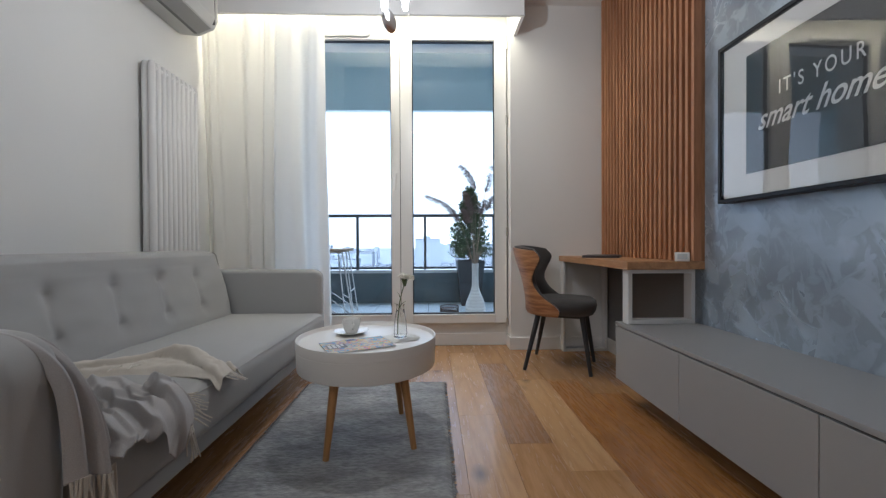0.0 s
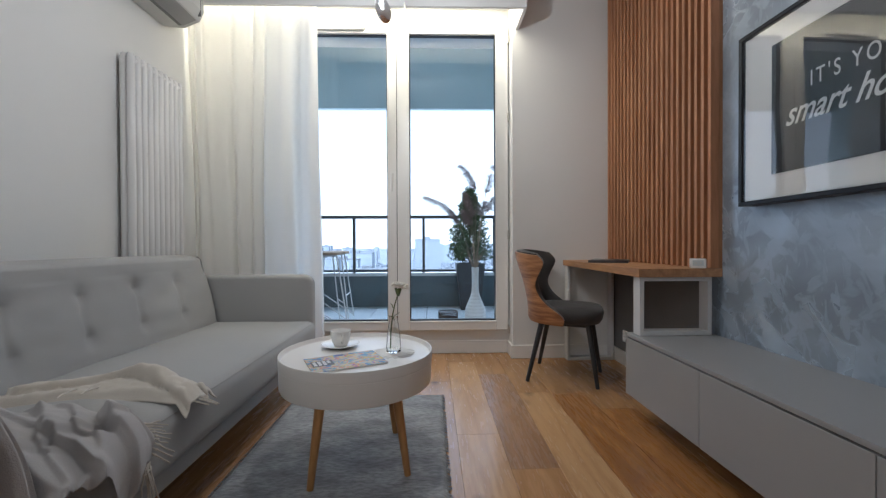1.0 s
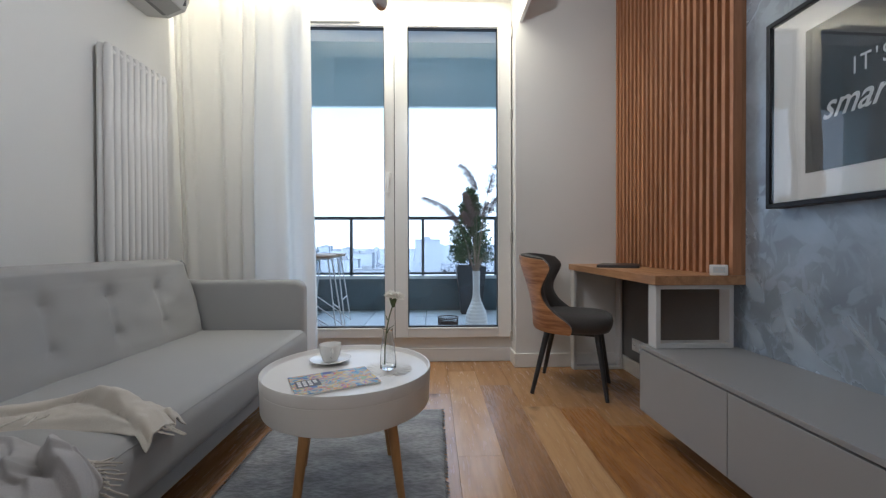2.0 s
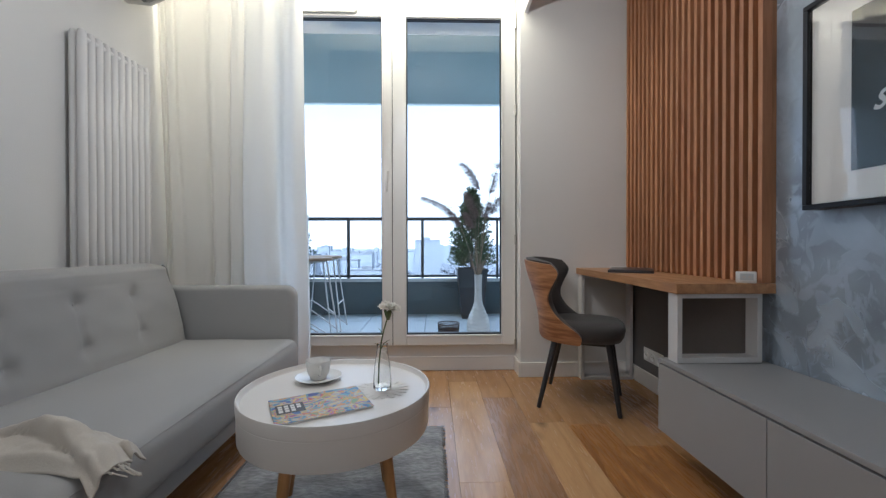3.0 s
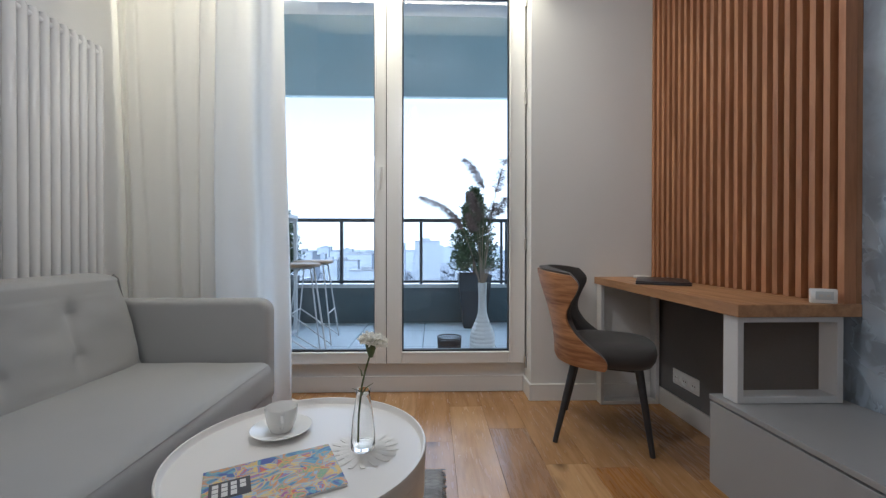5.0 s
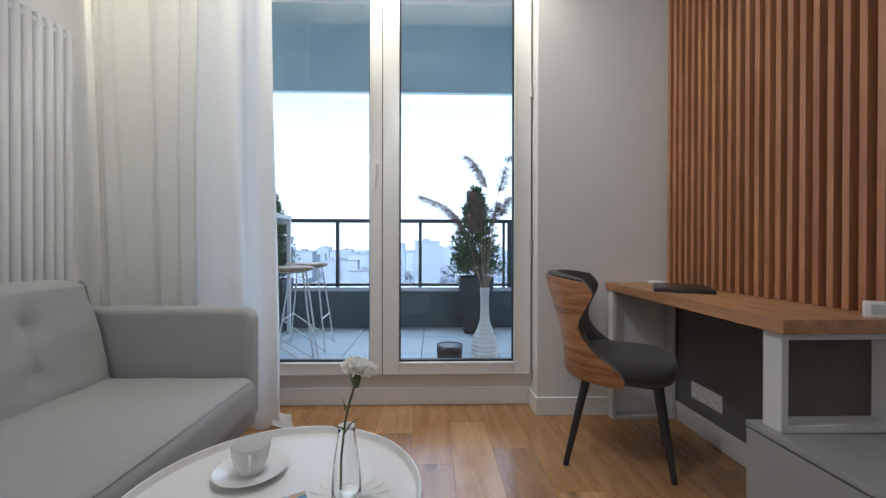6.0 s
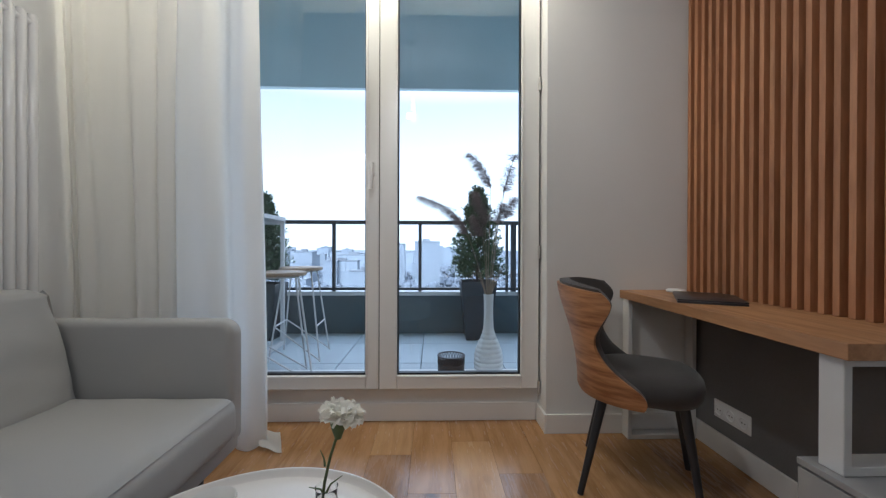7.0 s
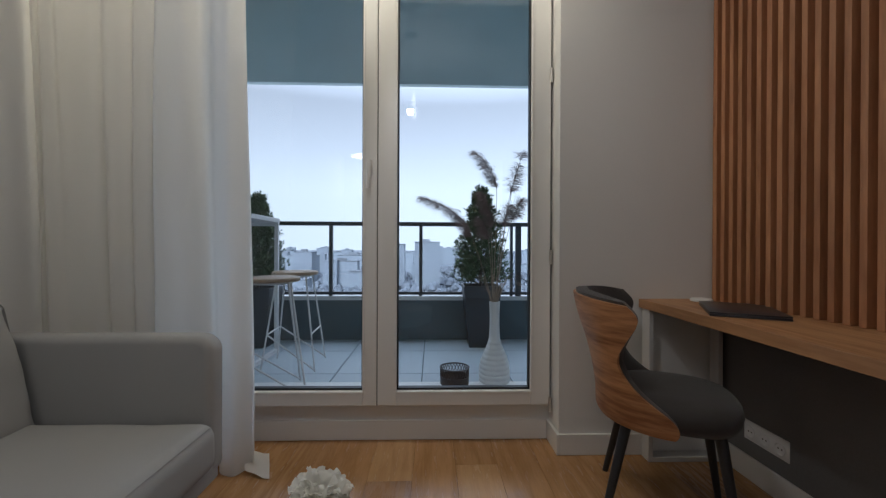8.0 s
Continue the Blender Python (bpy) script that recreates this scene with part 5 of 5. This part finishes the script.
whole("parapet_coping", Geo().box(-2.4, 2.2, 4.965, 5.165, 0.479, 0.517, 0.003), COPING, "pale metal coping on the parapet", "coping", kind="structure", smooth=False)
whole("door_threshold", Geo().box(D0, D1, 3.29, 3.40, BZ - 0.012, DZ0 - 0.002, 0.003), PARAPET, "dark outer sill of the balcony door", "sill", kind="structure", smooth=False)

rail = thing("balcony_railing", "anthracite steel balcony railing on the parapet", "railing")
part("top_rail", Geo().box(-2.4, 2.2, RY - 0.025, RY + 0.025, 1.187, 1.225, 0.003), RAIL, rail, smooth=False)
part("bottom_rail", Geo().box(-2.4, 2.2, RY - 0.015, RY + 0.015, 0.530, 0.558, 0.002), RAIL, rail, smooth=False)
for x, w in ((-1.81, 0.016), (-0.955, 0.016), (-0.10, 0.016), (0.772, 0.012), (0.838, 0.026), (1.69, 0.016)):
    part("post", Geo().box(x - w, x + w, RY - 0.02, RY + 0.02, 0.5175, 1.187, 0.002), RAIL, rail, smooth=False)

tiles = tagged(new("balcony_floor"), "pale grey large porcelain balcony tiles", "balcony floor", kind="structure")
tile_mesh = Geo().box(-0.2965, 0.2965, -0.2965, 0.2965, -0.012, 0.0, 0.002).mesh("tile", TILE, False)

# bar table and stools
bar = thing("bar_table", "white steel framed bar table by the balcony wall", "bar table", (-1.53, 4.25, BZ))
part("tabletop", Geo().box(-0.25, 0.25, -0.34, 0.34, 1.085, 1.12, 0.003), STEEL_WHITE, bar, smooth=False)
for sx in (-1, 1):
    for sy in (-1, 1):
        part("leg", Geo().box(sx * 0.235 - 0.015, sx * 0.235 + 0.015, sy * 0.31 - 0.015, sy * 0.31 + 0.015, 0.03, 1.085, 0.002), STEEL_WHITE, bar, smooth=False)
    part("floor_bar", Geo().box(sx * 0.235 - 0.015, sx * 0.235 + 0.015, -0.325, 0.325, 0.0, 0.03, 0.002), STEEL_WHITE, bar, smooth=False)
for sy in (-1, 1):
    part("top_bar", Geo().box(-0.22, 0.22, sy * 0.31 - 0.012, sy * 0.31 + 0.012, 1.055, 1.085, 0.002), STEEL_WHITE, bar, smooth=False)

stool = thing("bar_stool", "white wire bar stool with a round wooden seat", "bar stool", (-1.012, 4.19, BZ, 0, 0, 4), group="bar stools on the balcony")
part("seat", Geo().lathe([(0.0, 0.675), (0.155, 0.675), (0.163, 0.679), (0.165, 0.69), (0.162, 0.698), (0.152, 0.702), (0.0, 0.702)], 40), STOOL_WOOD, stool, "round wooden seat")
feet = []
for sx in (-1, 1):
    for sy in (-1, 1):
        feet.append((sx, sy))
        part("leg", Geo().tube([(sx * 0.10, sy * 0.10, 0.677), (sx * 0.185, sy * 0.185, 0.0)], 0.0065, 8), STEEL_WHITE, stool)
for sx in (-1, 1):
    k = lerp(0.185, 0.10, 0.26 / 0.677)
    part("footrest", Geo().tube([(sx * k, -k, 0.26), (sx * k, k, 0.26)], 0.006, 8), STEEL_WHITE, stool)
for sy in (-1, 1):
    k = lerp(0.185, 0.10, 0.26 / 0.677)
    part("brace", Geo().tube([(0.183, sy * 0.183, 0.012), (-k, sy * k, 0.26)], 0.006, 8), STEEL_WHITE, stool, "slanting brace from a foot to the far legs")
part("seat_ring", Geo().tube([(0.115 * math.cos(k * math.pi / 12), 0.115 * math.sin(k * math.pi / 12), 0.668) for k in range(25)], 0.007, 6, caps=False), STEEL_WHITE, stool)
copy_thing(stool, pose(-0.95, 3.60, BZ, 0, 0, 24))


def conifer(x, y, z0, height, radius, seed, label):
    """A clipped evergreen: trunk, then sprays of small flat scales in a ragged cone."""
    rnd = random.Random(seed)
    t = thing("conifer", label, "shrub", (x, y, z0))
    part("trunk", Geo().tube([(0, 0, -0.02), (0.004, 0, height * 0.5), (0, 0.003, height * 0.95)], 0.014, 8, 0.003), BARK, t)
    br, lf = Geo(), Geo()
    for k in range(330):
        s = (k + rnd.random()) / 330
        s = s ** 1.15
        z = 0.02 + s * (height - 0.06)
        r = radius * (1 - s) ** 0.6 * rnd.uniform(0.58, 1.22) + 0.012
        a = k * 2.39996 + rnd.uniform(-0.3, 0.3)
        d = Vector((math.cos(a), math.sin(a), 0))
        p0, p1 = d * r * 0.15 + Vector((0, 0, z)), d * r + Vector((0, 0, z + 0.05 + 0.05 * rnd.random()))
        br.tube([p0, p1], 0.0025, 4, 0.001, caps=False)
        for j in range(30):
            q = p0.lerp(p1, rnd.uniform(0.35, 1.05)) + Vector((rnd.gauss(0, 0.012), rnd.gauss(0, 0.012), rnd.gauss(0, 0.012)))
            dirn = (d * rnd.uniform(0.1, 1) + Vector((rnd.gauss(0, 0.6), rnd.gauss(0, 0.6), rnd.uniform(0.2, 1.3)))).normalized()
            w = dirn.orthogonal().normalized()
            w.rotate(Euler((0, 0, rnd.uniform(0, 6.28))))
            ln, wd = rnd.uniform(0.024, 0.046), rnd.uniform(0.005, 0.010)
            lf.add([q - w * wd * 0.5, q + dirn * ln * 0.55 - w * wd, q + dirn * ln, q + dirn * ln * 0.5 + w * wd], [(0, 1, 2, 3)])
    part("branch", br, BARK, t)
    tagged(part("foliage", lf, LEAF, t, "dark green scaly foliage", smooth=False), kind="stuff")
    return t


def planter(x, y, z, w0, w1, h, label):
    t = thing("planter", label, "planter", (x, y, z))
    vs = []
    for w, zz in ((w0, 0), (w1, h), (w1 - 0.03, h), (w1 - 0.035, h - 0.04)):
        vs += [(-w / 2, -w / 2, zz), (w / 2, -w / 2, zz), (w / 2, w / 2, zz), (-w / 2, w / 2, zz)]
    fs = [(3, 2, 1, 0)] + [(i * 4 + k, i * 4 + (k + 1) % 4, i * 4 + 4 + (k + 1) % 4, i * 4 + 4 + k) for i in range(3) for k in range(4)]
    part("pot", Geo().add(vs, fs), POT, t, smooth=False)
    part("soil", Geo().box(-w1 / 2 + 0.02, w1 / 2 - 0.02, -w1 / 2 + 0.02, w1 / 2 - 0.02, h - 0.06, h - 0.035), BARK, t, "dark soil", smooth=False)
    return t


planter(0.45, 4.79, BZ, 0.22, 0.33, 0.545, "tall tapered anthracite planter on the balcony tiles")
conifer(0.45, 4.79, BZ + 0.52, 0.86, 0.235, 3, "dark green conifer growing in a tall planter")
planter(-1.55, 4.79, BZ, 0.22, 0.33, 0.52, "tall tapered anthracite planter behind the bar table")
conifer(-1.55, 4.79, BZ + 0.5, 0.80, 0.22, 8, "dark green conifer growing behind the bar table")

VX, VY = 0.383, 3.56
tall = thing("floor_vase", "tall white ribbed ceramic floor vase on the balcony", "vase", (VX, VY, BZ))
pr = [(0.0, 0.0), (0.078, 0.0)]
for k in range(67):
    z = 0.005 + 0.33 * k / 66
    base_r = 0.072 + 0.016 * math.sin(math.pi * min(1, z / 0.26)) if z < 0.2 else lerp(0.085, 0.030, smooth_step((z - 0.17) / 0.19))
    pr.append((base_r + 0.0042 * abs(math.sin(math.pi * z / 0.028)), z))
pr += [(0.031, 0.37), (0.029, 0.42), (0.029, 0.50), (0.0325, 0.558), (0.0325, 0.562), (0.029, 0.562), (0.026, 0.50), (0.026, 0.38), (0.0, 0.37)]
part("body", Geo().lathe(pr, 40, wob=lambda a, z: 1 + (0.02 * math.cos(8 * a + (1 if int(z / 0.028) % 2 else 0) * 0.4) if z < 0.34 else 0)), VASE_WHITE, tall)

reeds = thing("dried_reeds", "bunch of dried pampas reeds in the floor vase", "dried flowers", (VX, VY, BZ))
rnd = random.Random(21)
for tx, ty, tz, plume, hook in ((0.025, 0.02, 1.49, 0.26, -0.14), (-0.28, -0.04, 1.21, 0.38, -0.15), (0.12, 0.0, 1.37, 0.19, 0.02), (0.145, 0.03, 1.18, 0.2, 0.02),
                                (-0.03, 0.03, 1.22, 0.30, -0.05), (0.155, 0.01, 1.45, 0.05, 0.01), (0.06, -0.02, 1.13, 0.2, 0.02), (-0.05, 0.04, 1.06, 0.24, -0.04)):
    rt, tip = Vector((rnd.uniform(-0.008, 0.008), rnd.uniform(-0.008, 0.008), 0.39)), Vector((tx, ty, tz))
    pts = []
    for k in range(17):
        s = k / 16
        p = rt.lerp(tip, s)
        bend = max(0, s - 0.72) / 0.28
        p.x = lerp(rt.x, tx, s ** 1.5) + hook * bend ** 1.7
        p.z = lerp(rt.z, tz, s) + 0.04 * math.sin(math.pi * s) - abs(hook) * 0.25 * bend ** 2
        pts.append(p)
    part("stalk", Geo().tube(pts, 0.0027, 6, 0.001), REED, reeds)
    pl = Geo()
    for k in range(int(1900 * plume)):
        t01 = rnd.random() ** 0.9
        i = (1 - t01 * plume) * 16
        j = min(15, int(i))
        p = pts[j].lerp(pts[j + 1], i - j)
        along = (pts[j + 1] - pts[j]).normalized()
        wid = 0.046 * math.sin(math.pi * min(1, t01 * 0.85 + 0.08)) ** 0.8 + 0.004
        d = Vector((rnd.gauss(0, 1) + hook * 3, rnd.gauss(0, 0.8), rnd.gauss(-0.2, 0.5)))
        d = (d - along * d.dot(along) * 0.6).normalized()
        q = p + d * wid * rnd.uniform(0.1, 0.75) + along * 0.015
        e = q + (d * 0.35 + along * 0.55 + Vector((hook * 2, 0, -0.55))).normalized() * rnd.uniform(0.02, 0.055)
        pl.tube([p, q, e], 0.0005, 3, 0.0003, caps=False)
        w = (e - q).cross(Vector((rnd.gauss(0, 1), rnd.gauss(0, 1), rnd.gauss(0, 1)))).normalized() * 0.0014
        pl.add([q - w, q + w, e], [(0, 1, 2)])
    tagged(part("plume", pl, PLUME, reeds, "feathery brown plume", smooth=False), kind="stuff")
lv = Geo()
for k in range(26):
    a = rnd.uniform(0, 6.28)
    l = rnd.uniform(0.10, 0.24)
    p = Vector((0.015 * math.cos(a), 0.015 * math.sin(a), 0.555))
    q = p + Vector((math.cos(a) * l * 0.3, math.sin(a) * l * 0.3, l * 0.75))
    e = p + Vector((math.cos(a) * l * 0.75, math.sin(a) * l * 0.75, l * 0.55))
    lv.tube([p, q, e], 0.0022, 4, 0.0005)
part("blade", lv, REED, reeds, "thin dry blades")

lan = thing("lantern", "low dark pierced metal candle lantern on the tiles", "lantern", (0.144, 3.53, BZ))
part("wall_band", Geo().lathe([(0.0, 0.0), (0.082, 0.0), (0.084, 0.003), (0.084, 0.132), (0.080, 0.132), (0.080, 0.006), (0.0, 0.006)], 40), LANTERN, lan)
g = Geo()
for k in range(28):
    for s in (-1, 1):
        pts = [(0.083 * math.cos(2 * math.pi * k / 28 + s * j * 0.08), 0.083 * math.sin(2 * math.pi * k / 28 + s * j * 0.08), 0.131 + 0.0155 * j) for j in range(4)]
        g.tube(pts, 0.0022, 5)
part("lattice", g, LANTERN, lan, "pierced lattice band")
part("rim", Geo().tube([(0.084 * math.cos(k * math.pi / 20), 0.084 * math.sin(k * math.pi / 20), 0.180) for k in range(41)], 0.0045, 6, caps=False), LANTERN, lan)
part("candle", Geo().lathe([(0.0, 0.0065), (0.03, 0.0065), (0.03, 0.07), (0.0, 0.068)], 20), PORCELAIN, lan, "pale candle")

# ---- the town below ----
GZ = -34.0
whole("ground", Geo().box(-30000, 30000, 40, 30000, GZ - 1, GZ), GROUND, "town ground with haze put into its colour, reaching the horizon", "ground", kind="structure", smooth=False)
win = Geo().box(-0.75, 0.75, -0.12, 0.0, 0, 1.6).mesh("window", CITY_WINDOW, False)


def town_house(x, y, w, d, top, cols, rows, label):
    t = thing("apartment_block", label, "building", (x, y, GZ))
    h = top - GZ
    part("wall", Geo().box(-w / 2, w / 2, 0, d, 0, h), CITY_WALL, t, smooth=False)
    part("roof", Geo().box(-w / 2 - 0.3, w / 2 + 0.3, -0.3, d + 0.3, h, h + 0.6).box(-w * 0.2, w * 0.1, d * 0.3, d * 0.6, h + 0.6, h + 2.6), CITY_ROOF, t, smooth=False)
    for i in range(cols):
        for j in range(rows):
            ob = part("window", win, None, t)
            ob.location = (-w / 2 + w * (i + 0.5) / cols, 0, h - 2.9 - 2.9 * j)


rnd = random.Random(44)
town_house(-4.0, 300, 19, 14, 5.2, 6, 8, "pale hazy apartment block with a grid of windows")
town_house(-32.0, 360, 13, 12, 4.0, 6, 6, "pale hazy apartment block with a flat roof")
town_house(-101.0, 310, 14, 12, -3.0, 7, 5, "long pale hazy apartment block")
town_house(-75.0, 290, 10, 10, -9.0, 5, 4, "lower pale hazy apartment block")
for k in range(120):
    y = rnd.uniform(260, 1000)
    x = (rnd.uniform(-0.85, 0.62)) * y
    if -0.14 * y < x < 0.03 * y and y < 360:
        continue
    town_house(x, y, rnd.uniform(9, 30), rnd.uniform(9, 16), rnd.uniform(-22, -4) if y < 500 else rnd.uniform(-14, 4), rnd.randint(4, 7), rnd.randint(2, 4), "distant apartment block with haze put into its colour")
wd = Geo()
for k in range(2600):
    y = rnd.uniform(110, 620)
    x = rnd.uniform(-0.9, 0.7) * y
    s = rnd.uniform(2.0, 4.5)
    wd.lathe([(0.2 * s, 0), (0.9 * s, 0.6 * s), (1.0 * s, 1.2 * s), (0.6 * s, 1.9 * s), (0.0, 2.3 * s)], 6, (x, y, GZ), wob=lambda a, z, k=k: 1 + 0.35 * math.sin(a * 2 + z + k))
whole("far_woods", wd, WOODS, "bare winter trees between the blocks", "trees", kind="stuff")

# ---- floor planks and balcony tiles, piece by piece ----
PW = 0.19
rnd = random.Random(9)
plank_cache = {}


def plank(x0, x1, y0, y1, m):
    key = (round(x1 - x0, 3), round(y1 - y0, 3), m.name)
    if key not in plank_cache:
        w, l = (x1 - x0) / 2 - 0.0004, (y1 - y0) / 2 - 0.0004
        plank_cache[key] = Geo().box(-w, w, -l, l, -0.012, 0.0, 0.0006).mesh("plank", m, False)
    ob = part("plank", plank_cache[key], None, floor)
    ob.location = ((x0 + x1) / 2, (y0 + y1) / 2, 0)


edges = [XL] + [0.50 + PW * k for k in range(-11, 5)] + [XR]
ends = {0.12: (1.9, 3.0), 0.31: (1.62, 2.72), 0.50: (1.416, 2.39), 0.69: (1.1, 2.36), 0.88: (1.05, 2.15)}
tone = {(0.31, 1): OAK_GREY, (0.50, 1): OAK_LIGHT, (0.69, 1): OAK_AMBER, (0.69, 0): OAK_HONEY, (0.88, 0): OAK_AMBER, (0.88, 1): OAK_AMBER, (0.88, 2): OAK_HONEY, (0.12, 1): OAK_LIGHT, (0.31, 0): OAK_HONEY}
for x0, x1 in zip(edges, edges[1:]):
    if x1 - x0 < 0.01:
        continue
    key = next((k for k in ends if abs(k - x0) < 0.02), None)
    cuts = [YB]
    if key is None:
        y = YB + rnd.uniform(0.25, 1.1)
        while y < YW - 0.2:
            cuts.append(y)
            y += rnd.choice((0.9, 1.1, 1.3))
    else:
        a, b = ends[key]
        cuts += [a - 2.3, a - 1.15, a, b]
    cuts.append(YW)
    base_i = len(cuts) - 3
    for i, (y0, y1) in enumerate(zip(cuts, cuts[1:])):
        m = tone.get((key, i - base_i + 1)) if key is not None else None
        if m is None:
            m = rnd.choice((OAK_HONEY, OAK_HONEY, OAK_HONEY, OAK_HONEY, OAK_HONEY, OAK_LIGHT, OAK_GREY))
        plank(x0, x1, y0, y1, m)
for i in range(-4, 4):
    for j in range(3):
        ob = part("tile", tile_mesh, None, tiles)
        ob.location = (-0.057 + 0.3 + 0.6 * i, 3.68 + 0.6 * j, BZ)
